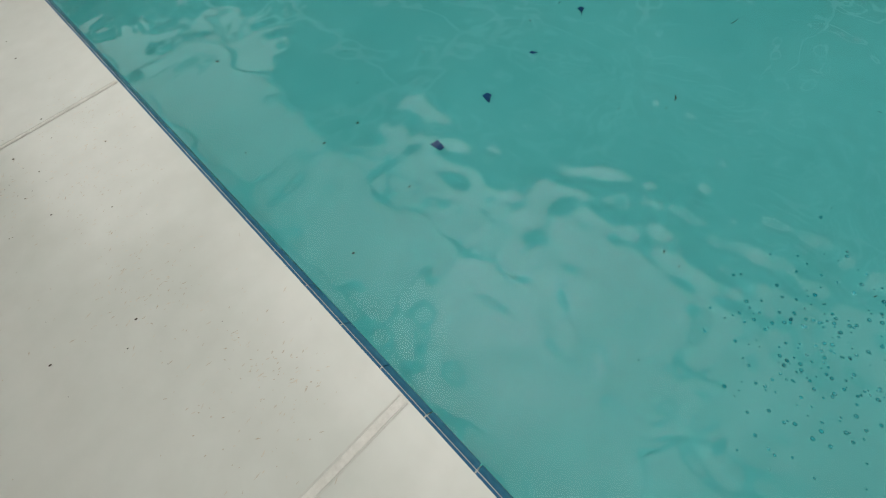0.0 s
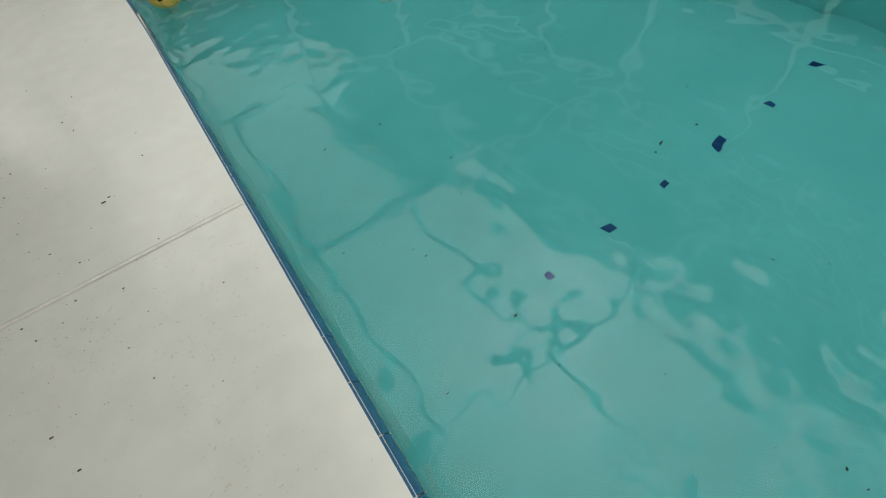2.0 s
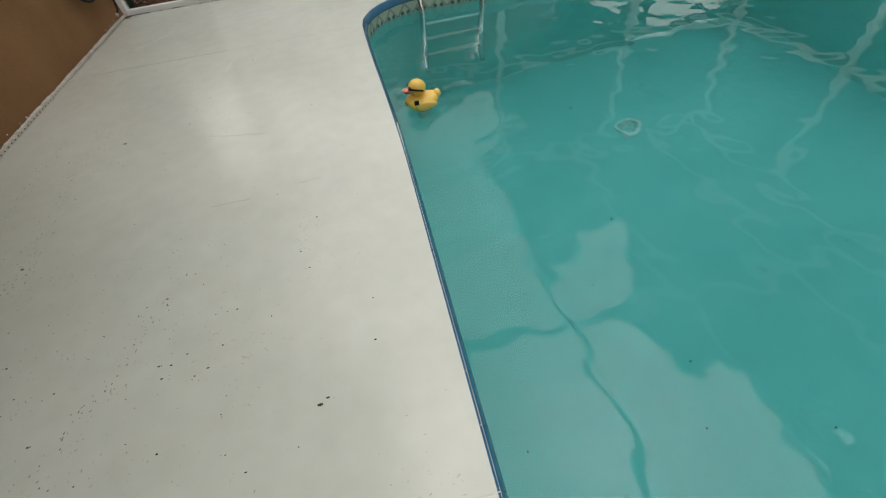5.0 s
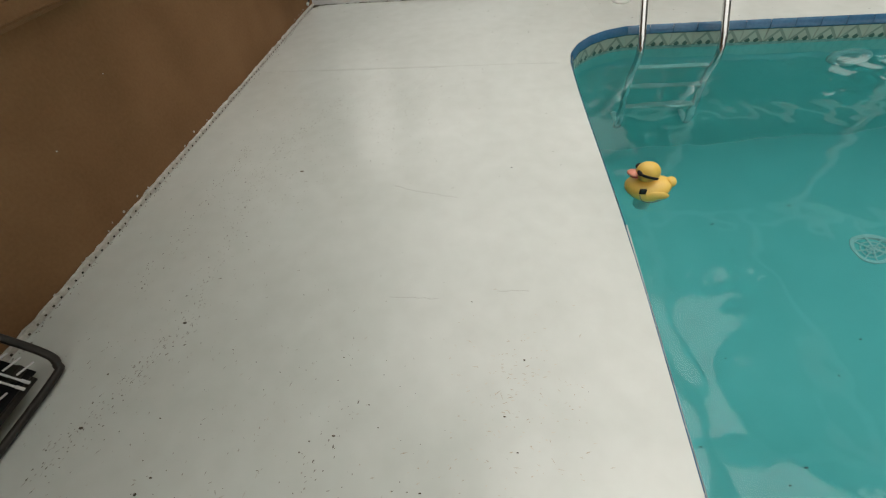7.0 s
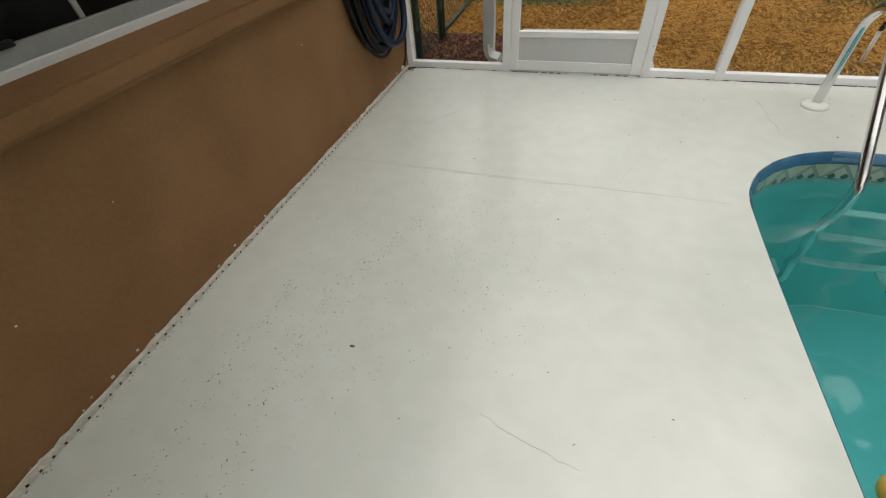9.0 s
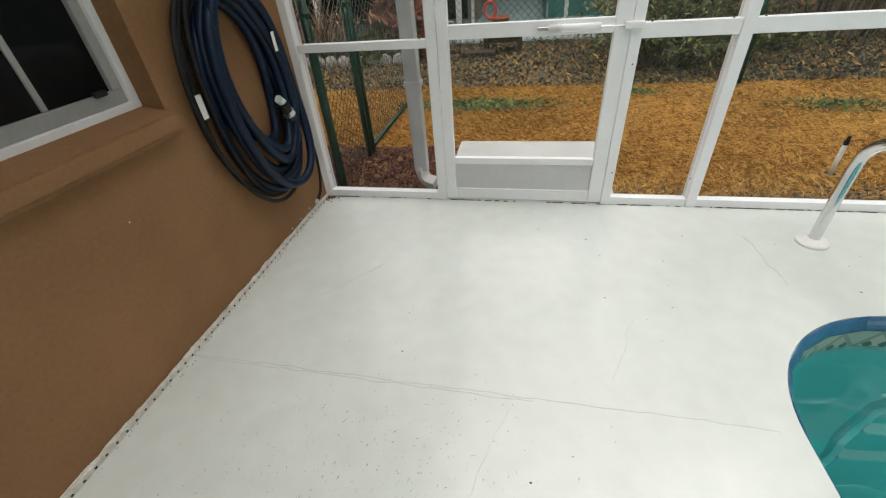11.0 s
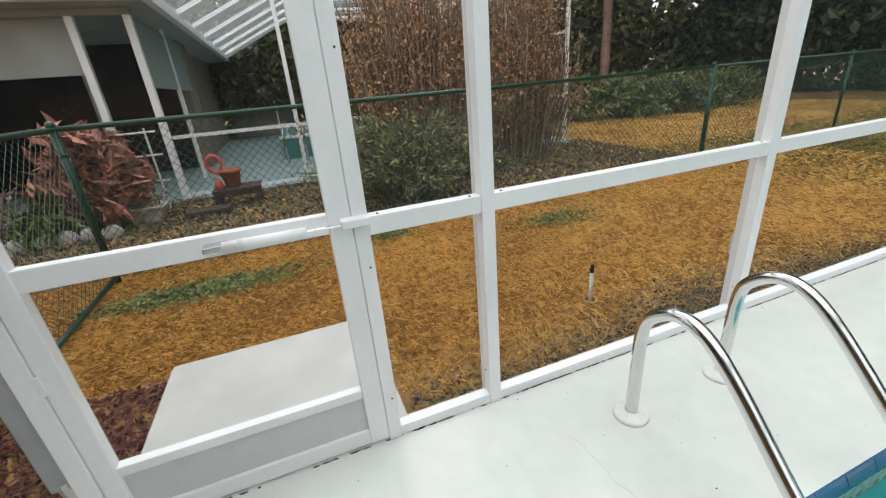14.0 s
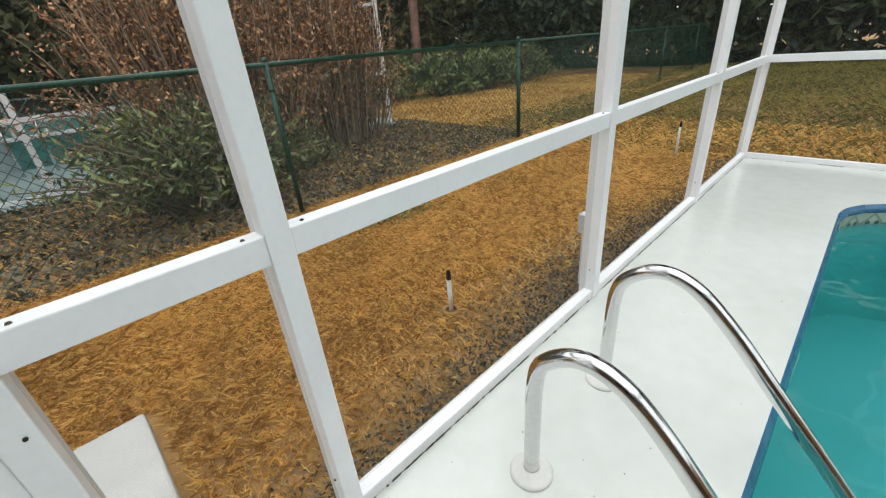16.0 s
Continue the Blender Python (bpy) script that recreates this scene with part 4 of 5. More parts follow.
# floating specks on the water and bits on the pool floor
bm = bmesh.new()
for i in range(60):
    x, y = rg.uniform(2.4, 5.7), rg.uniform(-8, -1.2)
    ball((x, y, floor_z(y) + 0.004), (rg.uniform(0.004, 0.014), rg.uniform(0.003, 0.008), 0.003), bm, 5)
tagged(new("pool_floor_debris", put(bm, M_DIRT, name="pool_floor_debris")), "dark leaf bits lying on the pool floor", "debris", kind="stuff")

# grime along the foot of the screen wall
rk = np.random.default_rng(19)
bm = bmesh.new()
for i in range(520):
    x = rk.uniform(0.05, 6.7)
    if rk.random() > 0.35 + 0.5 * noise.noise((x * 2.3, 0.0, 3.0)) + (0.25 if x > 1.7 else 0):
        continue
    l, w = abs(rk.normal()) * 0.014 + 0.003, rk.uniform(0.0012, 0.004)
    ball((x, -0.0285 - rk.uniform(0, 0.003), 0.001), (l, w, 0.004), bm, 5)
for i in range(120):
    y = rk.uniform(-6.5, -0.05)
    ball((6.772, y, 0.001), (0.003, abs(rk.normal()) * 0.014 + 0.003, 0.003), bm, 5)
for i in range(70):
    ball((abs(rk.normal()) * 0.03 + 0.015, -0.02 - abs(rk.normal()) * 0.04, 0.002), (rk.uniform(0.002, 0.007), rk.uniform(0.002, 0.006), 0.004), bm, 5)
tagged(new("sill_grime", put(bm, M_DIRT, name="sill_grime")), "black grime along the foot of the white screen sill", "grime", kind="stuff")

# ---- outside the screen ----
slab = solid("door_step", box(0.74, 1.80, 0.062, 0.965, -0.12, -0.004, 0.012), M_SLAB, "pale grey concrete step slab outside the screen door", "step")

# downspout
ds = thing("downspout", (0.60, 0.2, -0.04), "dull grey square downspout with a bottom elbow", "downspout")
part("pipe", box(0.555, 0.64, 0.165, 0.235, 0.09, EAVE - 0.02, 0.008), M_GUTTER, ds)
el = tube(curve_points([(0.598, 0.2, 0.12), (0.6, 0.2, 0.06), (0.63, 0.19, 0.02), (0.69, 0.17, 0.01)], 5), 0.046, 4)
part("elbow", el, M_PVC, ds)
part("strap", box(0.549, 0.646, 0.158, 0.24, 0.62, 0.65, 0.002), M_GUTTER, ds)
gutter = thing("gutter", (0.45, -5, EAVE), "white gutter along the house eave", "gutter", kind="structure")
part("trough", box(0.54, 0.66, -2.58, 0.5, EAVE + 0.0, EAVE + 0.11, 0.01), M_WHITE, gutter)


def riser(x, y, h, head=True):
    r = thing("sprinkler_riser", (x, y, GZ), "white PVC sprinkler riser with a black head", "sprinkler", "sprinkler risers")
    part("pipe", tube([(x, y, GZ - 0.01), (x + 0.003, y + 0.004, GZ + h)], 0.0125, 12), M_PVC, r, smooth=True)
    if head:
        part("head", lathe([(0, 0), (0.012, 0), (0.014, 0.02), (0.010, 0.035), (0.011, 0.05), (0, 0.055)], (x, y, GZ + h), 14), M_BLACK, r, "black sprinkler head", True)
        part("collar", lathe([(0.03, 0), (0.055, 0), (0.05, 0.018), (0.03, 0.02), (0.03, 0)], (x, y, GZ - 0.004), 18), M_SOIL, r, "muddy ring round the pipe")


riser(3.125, 0.51, 0.20)
riser(6.80, 0.60, 0.30)
bx = thing("outlet_box", (3.81, 0.13, GZ), "grey outlet box on a short conduit", "outlet box")
part("conduit", tube([(3.80, 0.13, GZ - 0.01), (3.80, 0.13, 0.27)], 0.0125, 10), M_GUTTER, bx)
part("box", box(3.775, 3.835, 0.105, 0.16, 0.26, 0.37, 0.006), M_GUTTER, bx)


# chain-link fence
def fence(name, a, b, posts, h=1.25, step=0.071):
    a, b = Vector((*a, GZ)), Vector((*b, GZ))
    d = b - a
    n = d.normalized()
    root = thing(name, tuple((a + b) / 2), "green vinyl coated chain-link fence", "chain-link fence", "fence runs", kind="structure")
    for t in posts:
        p = a + n * t
        r = 0.029 if t in (0, posts[-1]) else 0.023
        po = part("post", tube([(p.x, p.y, GZ - 0.02), (p.x, p.y, GZ + h + 0.03)], r, 12), M_GREEN, root, smooth=True)
        part("cap", ball((p.x, p.y, GZ + h + 0.03), (r * 1.15, r * 1.15, r * 1.1), seg=10), M_GREEN, po, smooth=True)
        for z in (0.25, 0.65, 1.05):
            part("tie_band", tube([(p.x, p.y, GZ + z), (p.x, p.y, GZ + z + 0.02)], r * 1.12, 10), M_GREEN, po)
    part("top_rail", tube([a + Vector((0, 0, h)), b + Vector((0, 0, h))], 0.021, 10), M_GREEN, root, smooth=True)
    bm = bmesh.new()
    length, H = d.length, h - 0.05
    side = n.cross(Vector((0, 0, 1)))
    k = -H
    while k < length:
        for s in (0, 1):
            # a wire from the bottom at k to the top at k + H, or leaning the other way
            t0, t1 = max(0, k), min(length, k + H)
            if t1 - t0 < 0.02:
                continue
            z0, z1 = (t0 - k, t1 - k) if s == 0 else (H - (t0 - k), H - (t1 - k))
            p, q = a + n * t0 + Vector((0, 0, 0.03 + z0)) + side * 0.003 * (1 - 2 * s), a + n * t1 + Vector((0, 0, 0.03 + z1)) + side * 0.003 * (1 - 2 * s)
            w = (q - p).normalized().cross(side) * 0.0019
            vs = [bm.verts.new(x) for x in (p - w, p + w, p + side * 0.0028, q - w, q + w, q + side * 0.0028)]
            for f in ((0, 1, 4, 3), (1, 2, 5, 4), (2, 0, 3, 5)):
                bm.faces.new([vs[i] for i in f])
        k += step
    ob = part("wire_mesh", bm, M_GREEN, root, "green woven wire mesh")
    ob["kind"] = "stuff"
    return root


FS = fence("fence_side", (0.03, 0.16), (0.0, 2.62), [0, 0.58, 0.66, 2.46])
fence("fence_back", (0.0, 2.62), (6.83, 2.72), [0, 3.38, 6.83])
fence("fence_far", (6.83, 2.72), (27.0, 4.2), [0, 3.4, 6.8, 10.2, 13.6, 17.0, 20.2])
part("bottom_rail", tube([(0.02, 0.8, 0.0), (0.0, 2.6, 0.0)], 0.019, 8), M_GREEN, FS, smooth=True)

# ---- grass, mulch and litter ----
def blades(name, n, area, h, material, label, seed, dense=None, lean=0.8):
    """Bent grass blades, two triangles each, in one mesh."""
    r = np.random.default_rng(seed)
    x, y = r.uniform(area[0], area[1], n), r.uniform(area[2], area[3], n)
    keep = np.ones(n, bool) if dense is None else dense(x, y, r)
    x, y = x[keep], y[keep]
    n = len(x)
    a = r.uniform(0, 2 * np.pi, n)
    w = r.uniform(0.0009, 0.0022, n) * (h / 0.03) ** 0.5
    hh = h * r.uniform(0.4, 1.3, n)
    l = hh * r.uniform(0.3, 1.0, n) * lean * 2
    dx, dy = np.cos(a), np.sin(a)
    z0 = np.full(n, GZ - 0.015)
    p0 = np.stack([x - dy * w, y + dx * w, z0], 1)
    p1 = np.stack([x + dy * w, y - dx * w, z0], 1)
    p2 = np.stack([x + dx * l * 0.45 + dy * w, y + dy * l * 0.45 - dx * w, z0 + hh * 0.75], 1)
    p3 = np.stack([x + dx * l * 1.3, y + dy * l * 1.3, z0 + hh], 1)
    pts = np.stack([p0, p1, p2, p3], 1).reshape(-1, 3)
    i = np.arange(n)[:, None] * 4
    f = np.concatenate([i + np.array([[0, 1, 2]]), i + np.array([[0, 2, 3]])], 0)
    me = bpy.data.meshes.new(name)
    me.from_pydata(pts.tolist(), [], f.tolist())
    me.materials.append(material)
    return tagged(new(name, me), label, "grass", kind="stuff")


def bare(x, y, r):
    """Thin where the ground shows: along the screen, by the slab, and under the bushes."""
    p = np.clip((y - 0.08) / 0.55, 0.12, 1) * np.where((y > 2.75) & (x < 7.5) & (y < 5.8), 0.1, 1.0)
    p = np.where((x > 0.70) & (x < 1.84) & (y < 1.0), 0, p)
    p = np.where((x < 0.7) & (y < 0.95), 0, p)
    d = np.hypot((x - 4.0) / 1.5, (y - 0.2) / 0.55)
    p = np.where(d < 1, p * np.clip(d, 0.2, 1) ** 1.5, p)
    return r.uniform(0, 1, len(x)) < p


blades("dry_grass", 330000, (-2.0, 8.0, 0.07, 3.0), 0.024, M_GRASS, "dry golden brown lawn grass", 21, bare)
blades("straw_tufts", 48000, (-1.0, 7.5, 0.1, 2.9), 0.034, M_STRAW, "pale straw blades standing out of the dry lawn", 25, bare, 0.9)
blades("dry_grass_far", 90000, (-6.0, 16.0, 3.0, 9.5), 0.05, M_GRASS, "dry golden brown lawn grass", 22, lambda x, y, r: ~((x > -7) & (x < 7.4) & (y > 5.5)) & (r.uniform(0, 1, len(x)) < np.where(y < 5.7, np.where(x < 7.3, 0.1, 1), 1)))
blades("east_lawn", 70000, (6.9, 19.0, -7.0, 4.0), 0.055, M_LAWN, "half green half dry lawn grass", 23, lambda x, y, r: r.uniform(0, 1, len(x)) < np.where(x < 8.6, 0.6, 1.0))
blades("east_dry_grass", 16000, (6.88, 8.8, -6.0, 2.5), 0.05, M_GRASS, "dry golden brown lawn grass", 24)
for k, (cx, cy, rx, ry, n) in enumerate(((0.75, 2.02, 0.75, 0.2, 1700), (3.9, 1.9, 0.45, 0.2, 500), (2.3, 2.4, 0.3, 0.15, 300), (8.5, 3.2, 1.2, 0.6, 900))):
    rw = np.random.default_rng(60 + k)
    pts = np.stack([cx + rx * rw.normal(size=n) * 0.5, cy + ry * rw.normal(size=n) * 0.5, GZ + 0.02 + 0.02 * rw.uniform(0, 1, n)], 1)
    cards("weed_patch", pts, 0.018, M_WEED, "patch of low green weeds in the dry lawn", "weeds", flat=0.5, rng=rw)

rm = np.random.default_rng(31)
n = 5200
pts = np.stack([rm.uniform(-0.5, 0.72, n), rm.uniform(0.06, 0.92, n), GZ + rm.uniform(-0.01, 0.02, n)], 1)
cards("red_mulch", pts, 0.014, M_MULCH, "dark red bark mulch bed beside the step", "mulch", flat=0.6, long=1.3, rng=rm)
n = 26000
pts = np.stack([rm.uniform(-3, 7.3, n), rm.uniform(2.75, 5.8, n), GZ + rm.uniform(-0.01, 0.03, n)], 1)
cards("leaf_litter", pts, 0.03, M_LITTER, "dark fallen leaves under the bushes", "leaf litter", flat=0.5, rng=rm)
n = 11000
pts = np.stack([np.concatenate([rm.uniform(1.84, 7, n // 2), 4.0 + rm.normal(size=n - n // 2) * 0.8]), np.concatenate([0.07 + np.abs(rm.normal(size=n // 2)) * 0.1, 0.09 + np.abs(rm.normal(size=n - n // 2)) * 0.3]), GZ + rm.uniform(-0.014, 0.004, n)], 1)
cards("bare_patch_litter", pts, 0.011, M_LITTER, "dead leaf bits on the bare soil by the screen", "leaf litter", flat=0.5, rng=rm)


# ---- bushes and trees ----
def shrub(name, label, at, radii, height, leaf, twigs, leaves, size, seed, twig_mat=None, lift=0.0, long=1.0, spread=0.25):
    """Many bent stems from the foot, with leaves along them."""
    r = np.random.default_rng(seed)
    root = thing(name, (at[0], at[1], GZ), label, "shrub")
    bm = bmesh.new()
    tips = []
    for k in range(twigs):
        a, s = r.uniform(0, 2 * math.pi), min(1.25, abs(r.normal()) * 0.4 + 0.3)
        tip = Vector((at[0] + radii[0] * s * math.cos(a), at[1] + radii[1] * s * math.sin(a), GZ + height * (r.uniform(0.55, 1.1) * max(0.25, 1 - 0.45 * s * s))))
        foot = Vector((at[0] + spread * radii[0] * s * math.cos(a), at[1] + spread * radii[1] * s * math.sin(a), GZ - 0.02))
        mid = foot.lerp(tip, 0.5) + Vector((r.normal() * 0.1, r.normal() * 0.1, 0.12 * height))
        line = curve_points([foot, mid, tip], 4)
        tube(line, [0.011 * (1 - 0.8 * i / (len(line) - 1)) + 0.002 for i in range(len(line))], 4, bm=bm)
        for i in range(leaves):
            t = r.uniform(0.3 + lift, 1.02)
            p = foot.lerp(mid, t * 2) if t < 0.5 else mid.lerp(tip, t * 2 - 1)
            tips.append((p.x + r.normal() * 0.08, p.y + r.normal() * 0.08, max(GZ + 0.02, p.z + r.normal() * 0.06)))
    part("stems", bm, twig_mat or M_TWIG, root)
    cards("foliage", tips, size, leaf, "", "", parent=root, rng=r, long=long)
    return root


shrub("green_bush", "loose twiggy olive green bush behind the chain-link fence", (2.95, 3.75), (1.25, 0.8), 1.05, M_OLIVE, 230, 24, 0.029, 41, long=1.5)
shrub("low_bush", "low sprawling olive green bush by the neighbour's deck", (4.15, 4.4), (0.6, 0.4), 0.5, M_OLIVE, 70, 22, 0.028, 42, long=1.4)
shrub("brown_shrub", "tall shrub with dry rust-brown leaves before the neighbour's cage", (3.6, 4.9), (1.5, 0.8), 3.4, M_RUST, 420, 42, 0.026, 43, lift=-0.1, spread=0.6)
shrub("brown_shrub", "tall shrub with dry rust-brown leaves before the neighbour's cage", (5.4, 5.2), (1.3, 0.6), 3.2, M_RUST, 330, 42, 0.026, 44, lift=-0.1, spread=0.6)
shrub("croton", "croton plant with long red-brown leaves", (-0.62, 4.75), (0.55, 0.4), 1.3, M_CROTON, 40, 30, 0.08, 45, long=1.7)
shrub("strappy_plant", "low green strappy plant at the croton's foot", (-1.2, 4.5), (0.35, 0.25), 0.45, M_WEED, 30, 20, 0.05, 48, long=2.0)
shrub("croton", "croton plant with long red-brown leaves", (-2.9, 4.9), (0.5, 0.4), 1.3, M_CROTON, 30, 20, 0.07, 46, long=1.5)
shrub("bare_shrub", "bare grey twiggy shrub by the neighbour's lanai", (-1.9, 4.5), (0.7, 0.5), 0.9, M_RUST, 90, 4, 0.03, 47)
for k, (x, y, s) in enumerate(((9.2, 8.6, 1.3), (10.6, 8.0, 1.2), (12.0, 7.6, 1.4), (13.6, 7.6, 1.6), (8.2, 9.6, 1.6))):
    shrub("far_bush", "low arching grey-green bush at the lawn's far side", (x, y), (s, 0.9), 1.15, M_OLIVE, 90, 40, 0.06, 70 + k, long=1.6)


def tree(name, label, at, trunk_h, spread, crown_z, crown_h, leaf, n, size, seed, lean=(0, 0), limbs=16):
    """Tapered trunk, limbs and an uneven crown of leaf clumps."""
    r = np.random.default_rng(seed)
    root = thing(name, (at[0], at[1], GZ), label, "tree")
    bm = bmesh.new()
    top = Vector((at[0] + lean[0], at[1] + lean[1], trunk_h))
    line = curve_points([(at[0], at[1], GZ - 0.1), (at[0] + lean[0] * 0.3, at[1] + lean[1] * 0.3 + 0.1, trunk_h * 0.5), top], 5)
    tube(line, [0.30 * (1 - 0.45 * i / (len(line) - 1)) for i in range(len(line))], 10, bm=bm)
    clumps = []
    for k in range(limbs):
        a, s = r.uniform(0, 2 * math.pi), r.uniform(0.2, 0.85)
        end = Vector((top.x + spread * s * math.cos(a), top.y + spread * s * math.sin(a), crown_z + crown_h * r.uniform(-0.5, 0.8) * (1 - 0.4 * s)))
        limb = curve_points([top, top.lerp(end, 0.5) + Vector((0, 0, 0.6)), end], 4)
        tube(limb, [0.13 * (1 - 0.85 * i / (len(limb) - 1)) for i in range(len(limb))], 6, bm=bm)
        clumps.append(end)
    part("trunk", bm, M_BARK, root, smooth=True)
    pts = []
    for c in clumps:
        m = n // len(clumps)
        q = spread * r.uniform(0.28, 0.5)
        pts.append(blob(r, c, (q, q, q * 0.75), m, 0.3))
    cards("crown", np.concatenate(pts), size, leaf, "", "", parent=root, rng=r)


for k, (x, y, top) in enumerate(((21.5, -16, 17), (21.2, -9.5, 20), (21.0, -2.5, 19.5), (20.8, 4.5, 22), (20.5, 11.0, 21), (17.5, 17.0, 21))):
    tree("oak_tree", "large dark evergreen oak beyond the lawn", (x, y), top * (0.6 if k == 5 else 0.35), 7.2, top * (0.78 if k == 5 else 0.58), top * (0.25 if k == 5 else 0.5), M_LIVEOAK if k == 5 else M_OAK, 26000, 0.4, 80 + k, limbs=32)
for k, (x, y) in enumerate(((8.0, 18.0), (11.5, 15.5), (2.5, 21.0), (-4.0, 24.0), (5.5, 19.5), (11.8, 14.2), (24.5, 13.5), (22.0, 5.0))):
    tree("oak_tree", "large dark evergreen oak beyond the lawn", (x, y), 3.5, 4.2, 7.2, 4.4, M_LIVEOAK if k in (0, 1, 5, 6) else M_OAK, 7000, 0.25, 90 + k)
rh = np.random.default_rng(77)
for k in range(9):
    y = -12 + k * 2.9
    c = np.concatenate([blob(rh, (20 + rh.normal() * 0.6, y + rh.normal() * 0.5, 0.9 + 1.1 * j), (1.6, 2.2, 1.4), 1500, 0.5) for j in range(4)])
    c[:, 2] = np.maximum(c[:, 2], GZ)
    cards("dark_hedge", c, 0.19, M_OAK, "dense dark green hedge along the lawn's edge", "hedge", rng=rh)
for k in range(9):
    x = 0.5 + k * 2.6
    c = np.concatenate([blob(rh, (x + rh.normal() * 0.4, 16.0 - 0.35 * k + rh.normal() * 0.5, 0.9 + 0.9 * j), (1.9, 1.3, 1.3), 1300, 0.5) for j in range(2 if k == 7 else 4)])
    c[:, 2] = np.maximum(c[:, 2], GZ)
    cards("dark_hedge", c, 0.17, M_LIVEOAK, "dense dark green hedge along the lawn's edge", "hedge", rng=rh)
palm = thing("palm_trunk", (13.2, 11.9, GZ), "bare red-brown palm trunk against the trees", "tree trunk")
part("trunk", tube(curve_points([(13.2, 11.9, GZ), (13.22, 11.9, 2.5), (13.1, 11.9, 6.5)], 5), 0.16, 10), M_PALM, palm, smooth=True)

# ---- the neighbour's pool cage and house ----
NY, NX1 = 5.9, 7.0
nd = box(-9.0, NX1, NY - 0.2, 15.7, -0.14, -0.03, 0.01)
tagged(new("neighbour_deck", put(nd, M_NDECK, name="neighbour_deck")), "pale teal painted deck of the neighbour's pool", "pool deck", kind="structure")
cage = thing("pool_cage", (3, NY, -0.03), "white aluminium frame of the neighbour's pool cage", "pool cage")
posts = [0.0, 1.8, 4.4, 6.97]
for x in posts[1:]:
    part("post", box(x - 0.03, x + 0.03, NY - 0.03, NY + 0.03, -0.03, 2.9, 0.003), M_WHITE, cage)
for a, b in zip(posts, posts[1:]):
    for z in (0.0, 0.86, 2.85):
        part("rail", box(a + 0.03, b - 0.03, NY - 0.02, NY + 0.02, z - 0.025, z + 0.025, 0.003), M_WHITE, cage)
for y in (8.2, 10.5, 12.8):
    part("post", box(NX1 - 0.06, NX1, y - 0.03, y + 0.03, -0.03, 2.9, 0.003), M_WHITE, cage)
for z in (0.0, 0.86, 2.0, 2.85):
    part("rail", box(NX1 - 0.05, NX1 - 0.01, NY + 0.03, 15.5, z - 0.025, z + 0.025, 0.003), M_WHITE, cage)
for y in (7.0, 8.4, 9.8, 11.2, 12.6, 14.0, 15.4):
    part("roof_beam", tube([(0.42, y, 2.6), (2.3, y, 3.5), (5.2, y, 3.5), (6.97, y, 2.9)], 0.055, 4, squash=1.4), M_WHITE, cage)
for z in (0.86, 2.0):
    part("rail", box(0.3, NX1, 15.48, 15.52, z - 0.025, z + 0.025), M_WHITE, cage)
for x in (1.5, 3.4, 5.2):
    part("post", box(x - 0.03, x + 0.03, 15.47, 15.53, -0.03, 3.2), M_WHITE, cage)
part("screen_panel", box(0.0, NX1, 15.54, 15.545, 0.0, 3.2), M_OLDSCREEN, cage)
for a, b, za, zb in ((0.42, 2.3, 2.62, 3.54), (2.3, 5.2, 3.54, 3.54), (5.2, 6.97, 3.54, 2.94)):
    rs = bmesh.new()
    rs.faces.new([rs.verts.new(c) for c in ((a, 6.0, za), (b, 6.0, zb), (b, 15.5, zb), (a, 15.5, za))])
    part("roof_screen", rs, M_ROOFSCREEN, cage, "grey weathered roof screen")
part("screen_panel", box(NX1 - 0.03, NX1 - 0.025, NY, 15.5, 0.0, 2.85), M_SCREEN, cage)

house = thing("neighbour_house", (-4.5, 10, -0.03), "low grey stucco house with a dark screened lanai", "house")
for x in (-4.2, -2.6, -0.62, 0.0):
    part("lanai_post", box(x - 0.045, x + 0.045, 5.7, 5.79, -0.03, 2.42, 0.004), M_WHITE, house)
part("front_beam", box(-9.0, 0.05, 5.68, 5.82, 2.42, 2.62), M_NWALL, house)
part("fascia", box(-9.3, 0.4, 5.2, 5.3, 2.5, 2.68), M_WHITE, house)
part("fascia", box(0.3, 0.4, 5.3, 15.6, 2.5, 2.68), M_WHITE, house)
part("soffit", box(-9.3, 0.3, 5.3, 15.6, 2.5, 2.53), M_NWALL, house)
part("roller_shade", box(-2.55, -0.68, 5.83, 5.85, 1.76, 2.42), M_NWALL, house, "lowered grey roller shade")
part("roller_shade", box(-4.15, -2.65, 5.83, 5.85, 1.76, 2.42), M_NWALL, house, "lowered grey roller shade")
part("roller_shade", box(-0.02, 0.0, 5.85, 9.0, 1.55, 2.42), M_NSHADE, house, "grey-teal roller shade")
part("lanai_post", box(-0.03, 0.03, 7.6, 7.66, -0.03, 2.5, 0.004), M_WHITE, house)
# wall colour carries the lanai's inner shade
part("wall", box(-9.0, -0.3, 9.3, 9.5, -0.03, 2.5), M_NDARK, house, "back wall coloured near black for the lanai's shade")
part("wall", box(-0.5, -0.3, 9.5, 15.5, -0.03, 2.5), M_CURTAIN, house)
part("wall", box(-0.3, -0.05, 9.0, 9.9, -0.03, 2.5), M_CURTAIN, house, "taupe wall end")
for y in (10.2, 10.8, 11.4):
    part("curtain_fold", box(-0.3, -0.24, y, y + 0.35, -0.03, 2.4, 0.02), M_CURTAIN, house)
part("side_wall", box(-9.0, -8.9, 5.9, 9.3, -0.03, 2.5), M_NWALL, house)
rf = bmesh.new()
rf.faces.new([rf.verts.new(p) for p in ((-9.3, 5.2, 2.69), (0.4, 5.2, 2.69), (-4.4, 10.5, 4.8))])
